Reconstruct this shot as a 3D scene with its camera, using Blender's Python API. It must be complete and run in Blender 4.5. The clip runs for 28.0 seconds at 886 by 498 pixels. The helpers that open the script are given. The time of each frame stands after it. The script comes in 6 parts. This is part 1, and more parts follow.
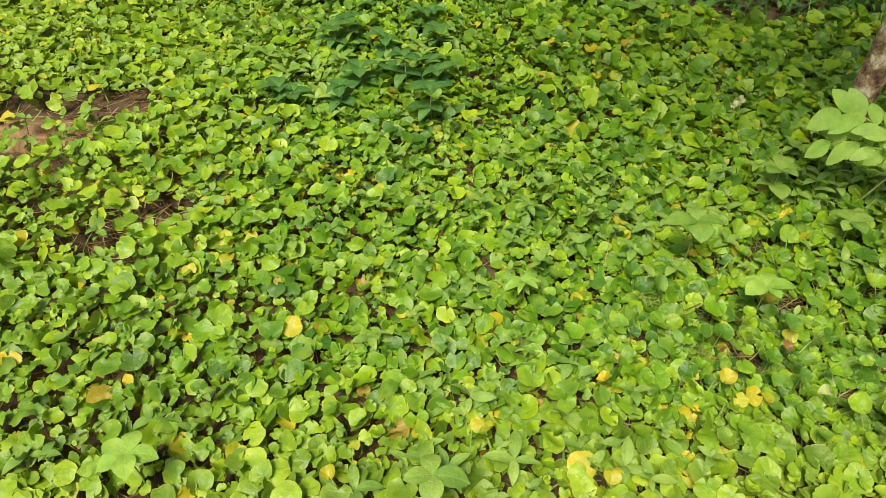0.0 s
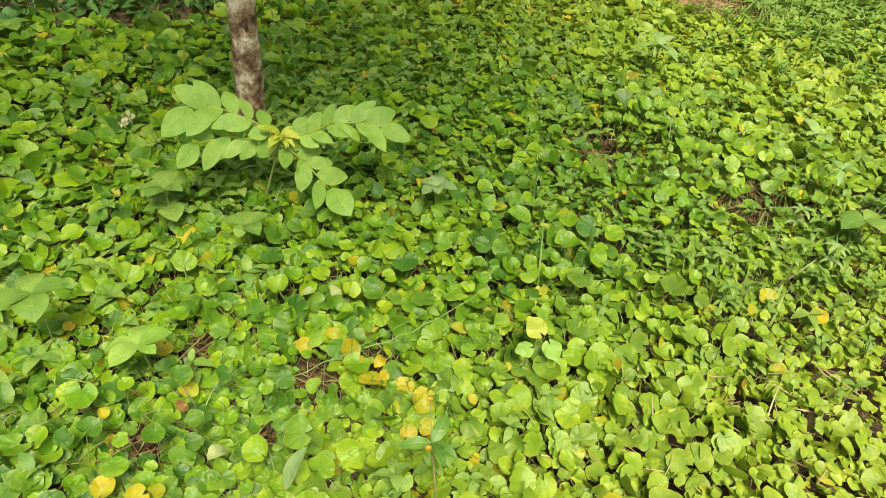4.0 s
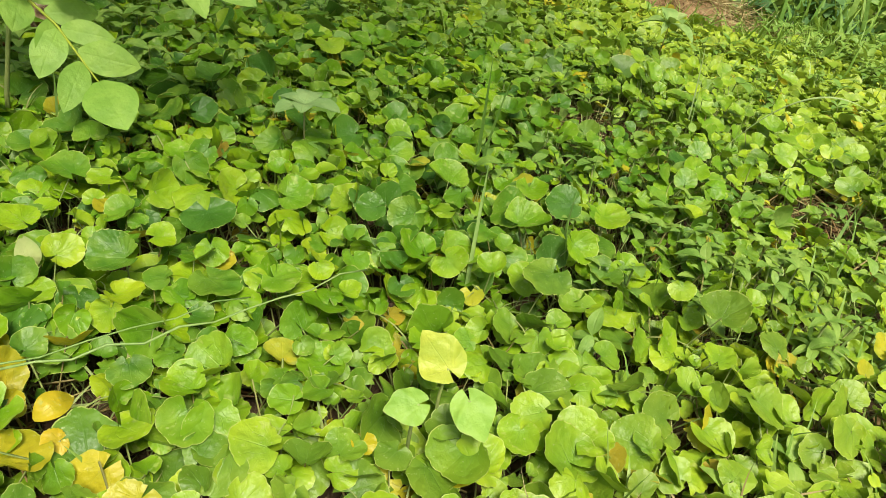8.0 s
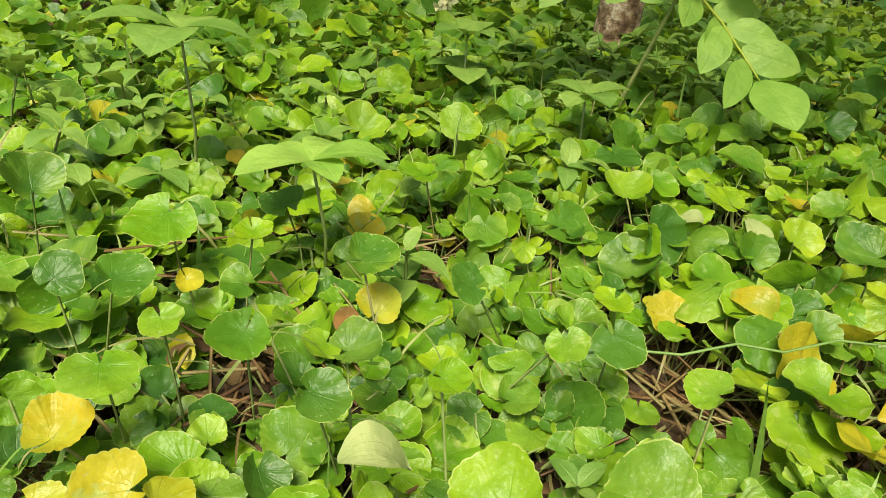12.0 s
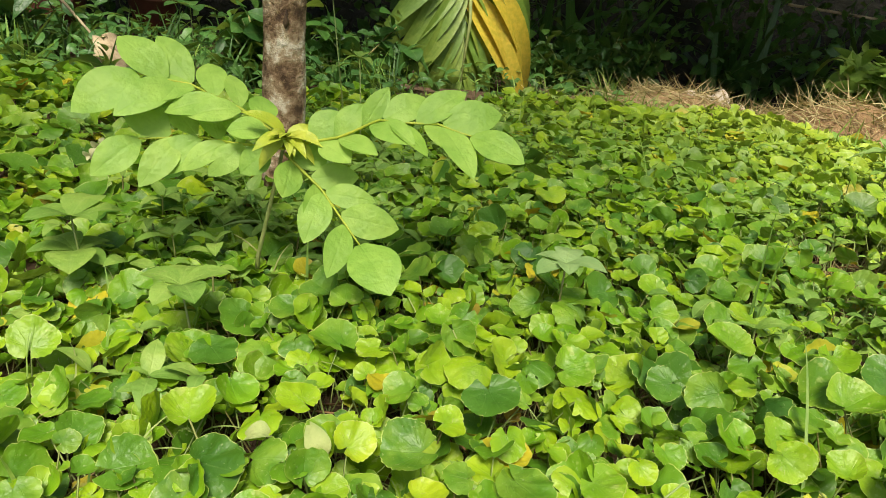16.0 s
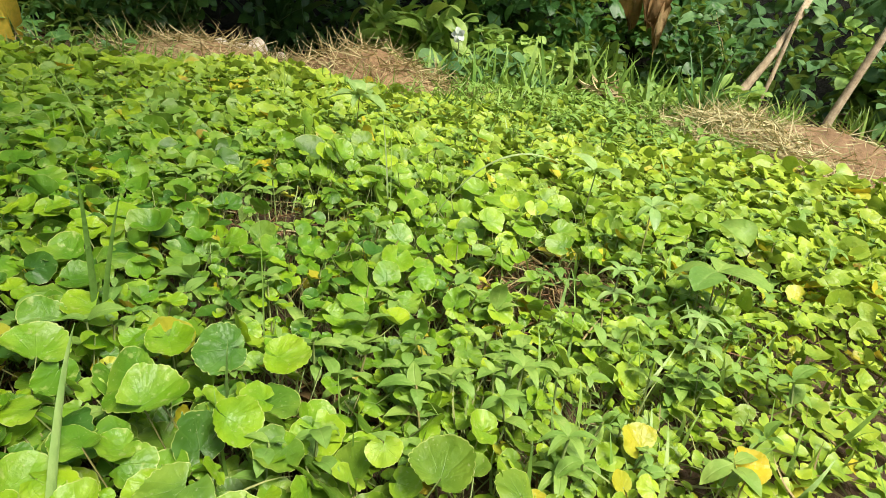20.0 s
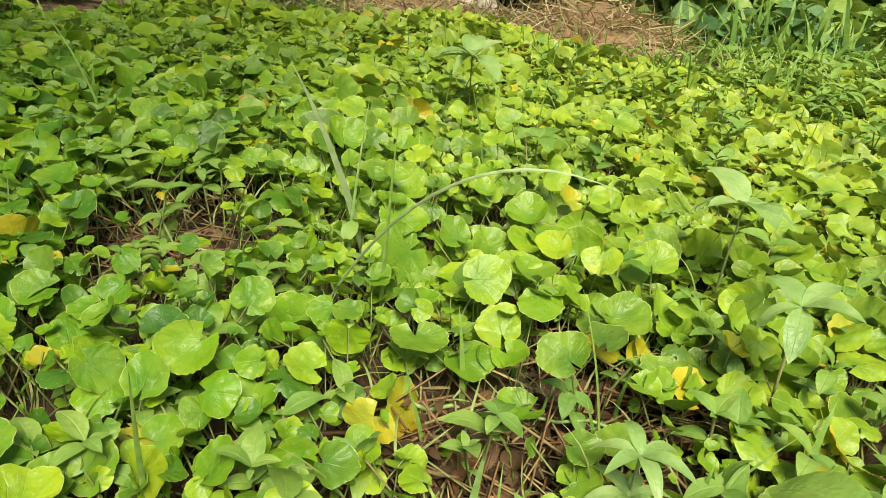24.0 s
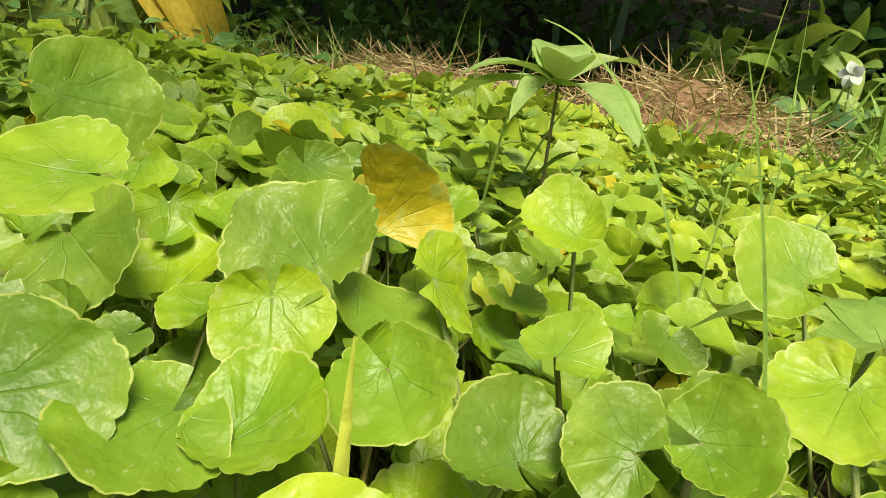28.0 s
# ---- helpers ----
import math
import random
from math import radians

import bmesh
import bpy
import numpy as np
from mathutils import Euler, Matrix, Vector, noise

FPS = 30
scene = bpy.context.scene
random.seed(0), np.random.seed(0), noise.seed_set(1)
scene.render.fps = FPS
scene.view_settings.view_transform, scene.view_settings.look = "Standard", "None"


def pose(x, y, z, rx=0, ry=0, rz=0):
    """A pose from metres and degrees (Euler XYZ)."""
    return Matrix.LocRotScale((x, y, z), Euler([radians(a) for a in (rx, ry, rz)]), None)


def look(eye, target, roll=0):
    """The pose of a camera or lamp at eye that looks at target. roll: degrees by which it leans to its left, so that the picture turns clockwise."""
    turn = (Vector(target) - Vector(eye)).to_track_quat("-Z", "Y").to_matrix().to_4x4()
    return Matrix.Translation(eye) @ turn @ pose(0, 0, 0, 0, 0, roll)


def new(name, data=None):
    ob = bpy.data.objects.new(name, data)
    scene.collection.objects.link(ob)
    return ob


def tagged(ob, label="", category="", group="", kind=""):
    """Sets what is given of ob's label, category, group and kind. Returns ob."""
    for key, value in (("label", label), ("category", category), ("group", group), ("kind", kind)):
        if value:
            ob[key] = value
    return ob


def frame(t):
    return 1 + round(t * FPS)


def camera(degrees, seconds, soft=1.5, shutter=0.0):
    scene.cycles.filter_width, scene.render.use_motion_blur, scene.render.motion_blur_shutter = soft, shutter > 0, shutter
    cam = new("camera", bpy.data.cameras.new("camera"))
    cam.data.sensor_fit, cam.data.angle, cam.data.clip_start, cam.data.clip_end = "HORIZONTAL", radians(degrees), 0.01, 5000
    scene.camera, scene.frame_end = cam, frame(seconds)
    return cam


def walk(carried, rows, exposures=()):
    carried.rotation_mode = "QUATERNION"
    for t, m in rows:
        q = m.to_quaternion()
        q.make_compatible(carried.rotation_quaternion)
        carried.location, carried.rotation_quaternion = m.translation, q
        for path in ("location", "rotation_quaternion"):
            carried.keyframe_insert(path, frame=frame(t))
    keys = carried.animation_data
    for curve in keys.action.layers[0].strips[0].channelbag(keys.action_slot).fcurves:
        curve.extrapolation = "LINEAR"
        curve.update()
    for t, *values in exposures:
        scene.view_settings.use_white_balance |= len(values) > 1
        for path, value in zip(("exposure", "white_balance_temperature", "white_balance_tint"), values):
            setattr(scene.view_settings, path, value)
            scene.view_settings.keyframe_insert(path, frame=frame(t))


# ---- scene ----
cam = camera(67.4, 28.0, soft=0.5)
PATH = [
    (0, (0.02, -0.004, 0.785), (0.019, 1.534, -0.494), 0.4),
    (0.5, (0.089, 0.021, 0.778), (0.459, 1.507, -0.509), 1.7),
    (1, (0.135, 0.023, 0.765), (0.709, 1.453, -0.51), 1.1),
    (1.5, (0.165, 0.025, 0.755), (0.916, 1.379, -0.511), 3.3),
    (2, (0.202, 0.027, 0.746), (1.097, 1.295, -0.515), 4.3),
    (2.5, (0.234, 0.029, 0.73), (1.261, 1.221, -0.505), 4.8),
    (3, (0.307, 0.042, 0.722), (1.316, 1.265, -0.497), 4.5),
    (3.5, (0.395, 0.059, 0.708), (1.398, 1.297, -0.5), 4.1),
    (5.5, (0.567, 0.223, 0.601), (1.689, 1.396, -0.567), 7.4),
    (6, (0.59, 0.252, 0.566), (1.842, 1.369, -0.522), 7.8),
    (6.5, (0.6, 0.271, 0.528), (1.944, 1.352, -0.484), 9.7),
    (7, (0.654, 0.289, 0.46), (1.938, 1.393, -0.604), 9.5),
    (7.5, (0.742, 0.29, 0.389), (1.957, 1.476, -0.668), 9.9),
    (8, (0.78, 0.303, 0.315), (1.92, 1.583, -0.716), 10.7),
    (8.5, (0.771, 0.311, 0.262), (1.817, 1.669, -0.768), 10.2),
    (9, (0.732, 0.335, 0.223), (1.67, 1.78, -0.793), 9.5),
    (9.5, (0.702, 0.355, 0.196), (1.463, 1.906, -0.81), 8.5),
    (10, (0.655, 0.355, 0.209), (1.248, 1.965, -0.818), 7.3),
    (10.5, (0.614, 0.377, 0.2), (1.083, 2.021, -0.838), 7.1),
    (11, (0.584, 0.393, 0.191), (0.986, 2.049, -0.856), 6.9),
    (11.5, (0.554, 0.416, 0.193), (0.921, 2.106, -0.811), 6.1),
    (12, (0.546, 0.43, 0.2), (0.888, 2.158, -0.749), 6.1),
    (12.5, (0.54, 0.449, 0.207), (0.88, 2.206, -0.686), 5.6),
    (14.5, (0.57, 0.457, 0.286), (1.023, 2.257, -0.458), 5.3),
    (15, (0.614, 0.449, 0.298), (1.226, 2.208, -0.431), 5.6),
    (15.5, (0.665, 0.442, 0.301), (1.414, 2.148, -0.424), 5.6),
    (16, (0.71, 0.436, 0.298), (1.6, 2.072, -0.433), 5.0),
    (16.5, (0.762, 0.434, 0.288), (1.791, 1.981, -0.45), 5.1),
    (17, (0.802, 0.426, 0.28), (1.937, 1.897, -0.461), 6.2),
    (17.5, (0.836, 0.42, 0.275), (2.064, 1.808, -0.477), 6.6),
    (18, (0.88, 0.411, 0.277), (2.241, 1.669, -0.474), 7.2),
    (18.5, (0.914, 0.401, 0.28), (2.377, 1.554, -0.45), 7.5),
    (19, (0.941, 0.388, 0.284), (2.483, 1.432, -0.445), 7.2),
    (19.5, (0.961, 0.371, 0.289), (2.566, 1.317, -0.439), 7.2),
    (20, (0.97, 0.357, 0.294), (2.615, 1.225, -0.44), 8.0),
    (20.5, (0.985, 0.331, 0.31), (2.677, 1.08, -0.449), 9.1),
    (22.5, (1.13, 0.266, 0.403), (2.704, 1.108, -0.499), 9.4),
    (23, (1.188, 0.293, 0.361), (2.605, 1.333, -0.594), 9.7),
    (23.5, (1.273, 0.321, 0.313), (2.511, 1.618, -0.572), 6.2),
    (24, (1.431, 0.359, 0.262), (2.463, 1.809, -0.65), 4.5),
    (24.5, (1.55, 0.409, 0.254), (2.642, 1.859, -0.587), 4.8),
    (25, (1.618, 0.475, 0.187), (2.791, 1.855, -0.662), 6.9),
    (25.5, (1.656, 0.557, 0.14), (2.776, 1.994, -0.685), 7.4),
    (26, (1.685, 0.617, 0.111), (2.73, 2.126, -0.684), 8.1),
    (26.5, (1.698, 0.679, 0.097), (2.643, 2.257, -0.687), 6.7),
    (27, (1.72, 0.749, 0.095), (2.704, 2.33, -0.634), 7.2),
    (27.5, (1.733, 0.795, 0.094), (2.779, 2.367, -0.566), 7.9),
    (28, (1.747, 0.838, 0.101), (2.803, 2.418, -0.522), 7.4),
]
walk(cam, [(t, look(eye, target, roll)) for t, eye, target, roll in PATH],
     exposures=[(0.0, 0.16, 6950, 6), (1.0, 0.12, 6900, 6), (2.0, 0.19, 6900, 6), (3.5, 0.27, 6850, 6), (6.0, 0.24, 6700, 4), (7.0, 0.36, 6650, 4), (8.0, 0.29, 6700, 4), (10.0, 0.25, 6850, 6), (11.0, 0.30, 6950, 7), (12.5, 0.28, 6750, 3), (15.5, 0.42, 6700, 8), (18.0, 0.51, 6500, 9), (20.0, 0.55, 6350, 10), (22.5, 0.26, 6350, 9), (24.0, 0.34, 6600, 9), (25.0, 0.12, 6800, 8), (26.0, -0.08, 6900, 8), (27.0, 0.22, 6800, 8), (28.0, 0.40, 7000, 9)])

# ---- light: bright overcast afternoon, soft sun from the south-west ----
SUN_EL, SUN_AZ = 58.0, 205.0
world = bpy.data.worlds.new("sky")
scene.world = world
world.use_nodes = True
wn = world.node_tree
sky = wn.nodes.new("ShaderNodeTexSky")
sky.sky_type, sky.sun_disc = "NISHITA", False
sky.sun_elevation, sky.sun_rotation = radians(SUN_EL), radians(SUN_AZ)
sky.air_density, sky.dust_density, sky.ozone_density = 1.0, 3.0, 1.0
wn.nodes["Background"].inputs["Strength"].default_value = 0.105
wn.links.new(sky.outputs[0], wn.nodes["Background"].inputs["Color"])
sun = new("sun", bpy.data.lights.new("sun", "SUN"))
sun.data.energy, sun.data.angle, sun.data.color = 5.0, radians(22), (1.0, 0.94, 0.80)
az = radians(SUN_AZ)
sun_way = Vector((math.sin(az) * math.cos(radians(SUN_EL)), math.cos(az) * math.cos(radians(SUN_EL)), math.sin(radians(SUN_EL))))
sun.matrix_world = look(sun_way * 20, (0, 0, 0))

rng = np.random.default_rng(7)


# ---- ground shape ----
def soil_z(x, y):
    """Height of the soil: nearly level under the bed, rising a little to the far left and falling to the far right."""
    a, b = np.clip(x, -0.7, 3.9), np.clip(y, 0.0, 2.6)
    z = -0.102 + 0.0365 * a + 0.0769 * b - 0.0327 * a * b - 0.0061 * a * a - 0.0045 * b * b
    return z + 0.006 * np.sin(3.1 * x + 1) * np.cos(2.7 * y)


# ---- materials ----
def mat(name):
    m = bpy.data.materials.new(name)
    m.use_nodes = True
    nt = m.node_tree
    return m, nt, nt.nodes["Principled BSDF"]


def node(nt, kind, **values):
    n = nt.nodes.new("ShaderNode" + kind)
    for key, value in values.items():
        if key in n.inputs:
            n.inputs[key].default_value = value
    return n


def mth(nt, op, a, b=0.0, clamp=False):
    n = nt.nodes.new("ShaderNodeMath")
    n.operation, n.use_clamp = op, clamp
    for i, v in enumerate((a, b)):
        if isinstance(v, (int, float)):
            n.inputs[i].default_value = v
        else:
            nt.links.new(v, n.inputs[i])
    return n.outputs[0]


def ramp(nt, fac, stops):
    n = nt.nodes.new("ShaderNodeValToRGB")
    while len(n.color_ramp.elements) < len(stops):
        n.color_ramp.elements.new(0.5)
    for e, (p, c) in zip(n.color_ramp.elements, stops):
        e.position, e.color = p, (*c, 1)
    nt.links.new(fac, n.inputs[0])
    return n.outputs[0]


def blend(nt, fac, a, b, mode="MIX"):
    n = nt.nodes.new("ShaderNodeMix")
    n.data_type, n.blend_type = "RGBA", mode
    for slot, v in ((0, fac), (6, a), (7, b)):
        if isinstance(v, (int, float)):
            n.inputs[slot].default_value = v
        elif isinstance(v, tuple):
            n.inputs[slot].default_value = (*v, 1)
        else:
            nt.links.new(v, n.inputs[slot])
    return n.outputs[2]


def noise_at(nt, scale, detail=3.0, coord=None, rough=0.55):
    n = node(nt, "TexNoise", Scale=scale, Detail=detail, Roughness=rough)
    if coord is None:
        coord = nt.nodes.new("ShaderNodeNewGeometry").outputs["Position"]
    nt.links.new(coord, n.inputs["Vector"])
    return n.outputs["Fac"]


def leaf_material(name, stops, shine=0.23, veins=7.0, vein_amount=0.25, rough=0.42, patch=0.5, marks=0.35, rim=0.5, glow=(0.42, 0.55, 0.06), pale_lit=0.0, sage=0.0, centre=0.0):
    """A leaf: colour by chance and by drifts over the bed, veins from the stalk, pale rim and mottling, light shining through."""
    m, nt, bsdf = mat(name)
    geo = nt.nodes.new("ShaderNodeNewGeometry")
    info = nt.nodes.new("ShaderNodeObjectInfo")
    rnd = mth(nt, "FRACT", mth(nt, "ADD", geo.outputs["Random Per Island"], info.outputs["Random"]))
    drift = noise_at(nt, 2.3, 3.0)
    pick = mth(nt, "ADD", mth(nt, "MULTIPLY", rnd, 1.0 - patch), mth(nt, "MULTIPLY", mth(nt, "MULTIPLY_ADD", drift, 2.2), patch), True)
    nt.nodes[-1].use_clamp = True
    for n in nt.nodes:
        if n.type == "MATH" and n.operation == "MULTIPLY_ADD":
            n.inputs[2].default_value = -0.6
    if pale_lit:
        # yellower, paler leaves towards both ends and near edge, with stronger sunlight painted in
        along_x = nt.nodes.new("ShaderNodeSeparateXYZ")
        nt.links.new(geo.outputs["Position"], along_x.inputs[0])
        paler = mth(nt, "MAXIMUM", mth(nt, "MULTIPLY", mth(nt, "SUBTRACT", -0.20, along_x.outputs[0], True), 0.28), mth(nt, "MAXIMUM", mth(nt, "MULTIPLY", mth(nt, "SUBTRACT", along_x.outputs[0], 1.5, True), pale_lit), mth(nt, "MULTIPLY", mth(nt, "SUBTRACT", 0.66, along_x.outputs[1], True), 1.3)))
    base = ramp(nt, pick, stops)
    if pale_lit:
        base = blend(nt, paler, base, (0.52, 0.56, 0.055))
    if sage:
        # greyish, faded patches on about half of the leaves
        other = mth(nt, "GREATER_THAN", mth(nt, "FRACT", mth(nt, "MULTIPLY", rnd, 7.31)), 0.45)
        faded = ramp(nt, noise_at(nt, 38.0, 3.0), [(0.42, (0, 0, 0)), (0.60, (1, 1, 1))])
        base = blend(nt, mth(nt, "MULTIPLY", mth(nt, "MULTIPLY", faded, other), sage), base, (0.31, 0.43, 0.045))
    uv = nt.nodes.new("ShaderNodeUVMap")
    sep = nt.nodes.new("ShaderNodeSeparateXYZ")
    nt.links.new(uv.outputs[0], sep.inputs[0])
    ray = mth(nt, "ABSOLUTE", mth(nt, "SUBTRACT", mth(nt, "FRACT", mth(nt, "MULTIPLY", sep.outputs[0], veins)), 0.5))
    wide = mth(nt, "MULTIPLY", mth(nt, "SUBTRACT", 1.0, mth(nt, "MULTIPLY", ray, 14.0), True), mth(nt, "SUBTRACT", 1.1, sep.outputs[1], True))
    col = blend(nt, mth(nt, "MULTIPLY", wide, vein_amount), base, (0.42, 0.52, 0.16))
    # blotches and insect marks
    blot = noise_at(nt, 130.0, 3.0)
    spots = mth(nt, "MULTIPLY", mth(nt, "MULTIPLY", mth(nt, "SUBTRACT", blot, 0.60, True), 11.0, True), mth(nt, "GREATER_THAN", rnd, 0.45))
    col = blend(nt, mth(nt, "MULTIPLY", spots, marks), col, (0.47, 0.53, 0.15))
    cloud = ramp(nt, noise_at(nt, 60.0, 3.0), [(0.36, (0, 0, 0)), (0.62, (1, 1, 1))])
    col = blend(nt, mth(nt, "MULTIPLY", cloud, 0.6), col, blend(nt, 1.0, col, (0.55, 0.70, 0.55), "MULTIPLY"))
    speck = mth(nt, "GREATER_THAN", noise_at(nt, 420.0, 2.0), 0.68)
    col = blend(nt, mth(nt, "MULTIPLY", speck, marks * 0.6), col, (0.46, 0.50, 0.22))
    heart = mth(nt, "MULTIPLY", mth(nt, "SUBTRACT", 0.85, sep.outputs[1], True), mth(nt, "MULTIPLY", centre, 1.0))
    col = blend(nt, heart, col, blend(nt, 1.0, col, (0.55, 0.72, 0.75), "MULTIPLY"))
    edge = mth(nt, "MULTIPLY", mth(nt, "GREATER_THAN", sep.outputs[1], 0.974), mth(nt, "GREATER_THAN", noise_at(nt, 170.0, 2.0), 0.46))
    col = blend(nt, mth(nt, "MULTIPLY", edge, rim), col, (0.44, 0.50, 0.13))
    nt.links.new(col, bsdf.inputs["Base Color"])
    bsdf.inputs["Roughness"].default_value = rough
    bsdf.inputs["Specular IOR Level"].default_value = 0.40
    bump = node(nt, "Bump", Strength=0.5, Distance=0.0016)
    nt.links.new(mth(nt, "ADD", mth(nt, "ADD", noise_at(nt, 220.0, 3.0), mth(nt, "MULTIPLY", noise_at(nt, 85.0, 2.0), 2.2)), mth(nt, "MULTIPLY", wide, -0.3)), bump.inputs["Height"])
    nt.links.new(bump.outputs[0], bsdf.inputs["Normal"])
    lit = node(nt, "BsdfTranslucent")
    nt.links.new(blend(nt, 0.6, col, glow), lit.inputs["Color"])
    mix = node(nt, "MixShader", Fac=shine)
    nt.links.new(bsdf.outputs[0], mix.inputs[1])
    nt.links.new(lit.outputs[0], mix.inputs[2])
    nt.links.new(mix.outputs[0], nt.nodes["Material Output"].inputs["Surface"])
    return m


GREEN = leaf_material("pennywort_green", [(0.0, (0.046, 0.135, 0.020)), (0.28, (0.092, 0.215, 0.016)), (0.58, (0.176, 0.345, 0.009)), (0.84, (0.345, 0.480, 0.013)), (1.0, (0.520, 0.550, 0.030))], vein_amount=0.16, marks=0.6, rim=0.7, patch=0.28, rough=0.43, pale_lit=0.60, sage=0.5, centre=0.85)
BLUISH = leaf_material("weed_green", [(0.0, (0.130, 0.260, 0.045)), (0.5, (0.220, 0.350, 0.060)), (1.0, (0.340, 0.450, 0.090))], veins=1.0, vein_amount=0.2, rim=0.15, rough=0.55)
LIME = leaf_material("seedling_green", [(0.0, (0.300, 0.490, 0.075)), (0.6, (0.355, 0.550, 0.095)), (1.0, (0.420, 0.590, 0.115))], veins=1.0, vein_amount=0.0, marks=0.08, rim=0.6, patch=0.2, rough=0.5, shine=0.35)
PALE = leaf_material("grey_green_leaf", [(0.0, (0.42, 0.52, 0.22)), (1.0, (0.50, 0.58, 0.30))], veins=1.0, vein_amount=0.2, marks=0.1, rim=0.2, rough=0.6)
PALEGRASS = leaf_material("pale_grass", [(0.0, (0.22, 0.36, 0.09)), (0.6, (0.34, 0.47, 0.15)), (1.0, (0.46, 0.52, 0.22))], veins=3.0, vein_amount=0.2, rim=0.0, marks=0.05)
YELLOW = leaf_material("yellowed_leaf", [(0.0, (0.40, 0.36, 0.02)), (0.35, (0.60, 0.48, 0.03)), (0.65, (0.44, 0.46, 0.04)), (0.85, (0.40, 0.30, 0.03)), (1.0, (0.26, 0.16, 0.03))], marks=0.5, vein_amount=0.1, rim=0.3, patch=0.1, glow=(0.8, 0.55, 0.03))
GOLDEN = leaf_material("golden_leaf", [(0.0, (0.30, 0.34, 0.02)), (0.35, (0.52, 0.44, 0.025)), (0.75, (0.60, 0.44, 0.022)), (1.0, (0.52, 0.34, 0.025))], marks=0.6, vein_amount=0.15, rim=0.5, patch=0.35, sage=0.55, centre=-0.5, glow=(0.8, 0.6, 0.05))
FRESH = leaf_material("young_leaf", [(0.0, (0.46, 0.52, 0.04)), (1.0, (0.55, 0.58, 0.08))], marks=0.05, rim=0.2, patch=0.1)
STRAW = leaf_material("straw", [(0.0, (0.20, 0.125, 0.050)), (0.4, (0.36, 0.255, 0.115)), (1.0, (0.60, 0.48, 0.26))], shine=0.1, vein_amount=0.0, rough=0.7, patch=0.1, marks=0.0, rim=0.0)
PALESTRAW = leaf_material("pale_straw", [(0.0, (0.30, 0.21, 0.09)), (0.4, (0.52, 0.41, 0.20)), (1.0, (0.74, 0.64, 0.38))], shine=0.1, vein_amount=0.0, rough=0.7, patch=0.1, marks=0.0, rim=0.0)
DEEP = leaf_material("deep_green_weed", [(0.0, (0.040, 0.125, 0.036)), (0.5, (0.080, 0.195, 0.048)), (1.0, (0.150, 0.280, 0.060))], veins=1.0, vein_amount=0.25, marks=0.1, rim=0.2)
WITHERED = leaf_material("withered_leaf", [(0.0, (0.17, 0.085, 0.030)), (0.4, (0.31, 0.18, 0.065)), (0.8, (0.46, 0.32, 0.15)), (1.0, (0.56, 0.45, 0.26))], shine=0.12, vein_amount=0.2, rough=0.75, patch=0.1, glow=(0.5, 0.35, 0.12))
DRY = leaf_material("dry_leaf", [(0.0, (0.11, 0.042, 0.012)), (0.4, (0.21, 0.092, 0.022)), (0.8, (0.33, 0.175, 0.050)), (1.0, (0.42, 0.29, 0.12))], shine=0.12, vein_amount=0.1, rough=0.75, patch=0.1, glow=(0.5, 0.3, 0.08))
GRASS = leaf_material("grass_blade", [(0.0, (0.130, 0.260, 0.040)), (0.5, (0.240, 0.380, 0.065)), (1.0, (0.400, 0.490, 0.120))], veins=3.0, vein_amount=0.25, rim=0.0, marks=0.05)
# hedge green in two tones, with shade and sunlight put into the colour
SHADE = leaf_material("hedge_shade_green", [(0.0, (0.024, 0.075, 0.018)), (0.5, (0.046, 0.130, 0.026)), (1.0, (0.098, 0.205, 0.036))], veins=1.0, vein_amount=0.15, marks=0.1, rim=0.1)
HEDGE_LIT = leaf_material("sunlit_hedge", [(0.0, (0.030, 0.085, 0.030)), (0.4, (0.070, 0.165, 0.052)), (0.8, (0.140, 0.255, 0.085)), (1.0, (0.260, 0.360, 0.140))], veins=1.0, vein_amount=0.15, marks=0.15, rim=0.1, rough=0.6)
STALK = leaf_material("leaf_stalk", [(0.0, (0.24, 0.31, 0.08)), (0.6, (0.36, 0.40, 0.14)), (1.0, (0.30, 0.19, 0.08))], shine=0.1, vein_amount=0.0, marks=0.0, rim=0.0, patch=0.2)


def soil_material(name, stops):
    m, nt, bsdf = mat(name)
    big, fine = noise_at(nt, 3.0, 4.0), noise_at(nt, 60.0, 6.0, rough=0.7)
    col = ramp(nt, mth(nt, "ADD", mth(nt, "MULTIPLY", big, 0.5), mth(nt, "MULTIPLY", fine, 0.5)), stops)
    nt.links.new(col, bsdf.inputs["Base Color"])
    bsdf.inputs["Roughness"].default_value = 0.95
    bump = node(nt, "Bump", Strength=0.8, Distance=0.01)
    nt.links.new(noise_at(nt, 90.0, 8.0, rough=0.75), bump.inputs["Height"])
    nt.links.new(bump.outputs[0], bsdf.inputs["Normal"])
    return m


def bark_material(name, stops, scale=30.0, depth=0.004):
    m, nt, bsdf = mat(name)
    a, b = noise_at(nt, scale, 5.0, rough=0.65), noise_at(nt, scale * 4.5, 4.0, rough=0.7)
    col = ramp(nt, mth(nt, "ADD", mth(nt, "MULTIPLY", a, 0.8), mth(nt, "MULTIPLY", b, 0.2)), stops)
    nt.links.new(col, bsdf.inputs["Base Color"])
    bsdf.inputs["Roughness"].default_value = 0.9
    bump = node(nt, "Bump", Strength=0.9, Distance=depth)
    nt.links.new(mth(nt, "ADD", a, b), bump.inputs["Height"])
    nt.links.new(bump.outputs[0], bsdf.inputs["Normal"])
    return m


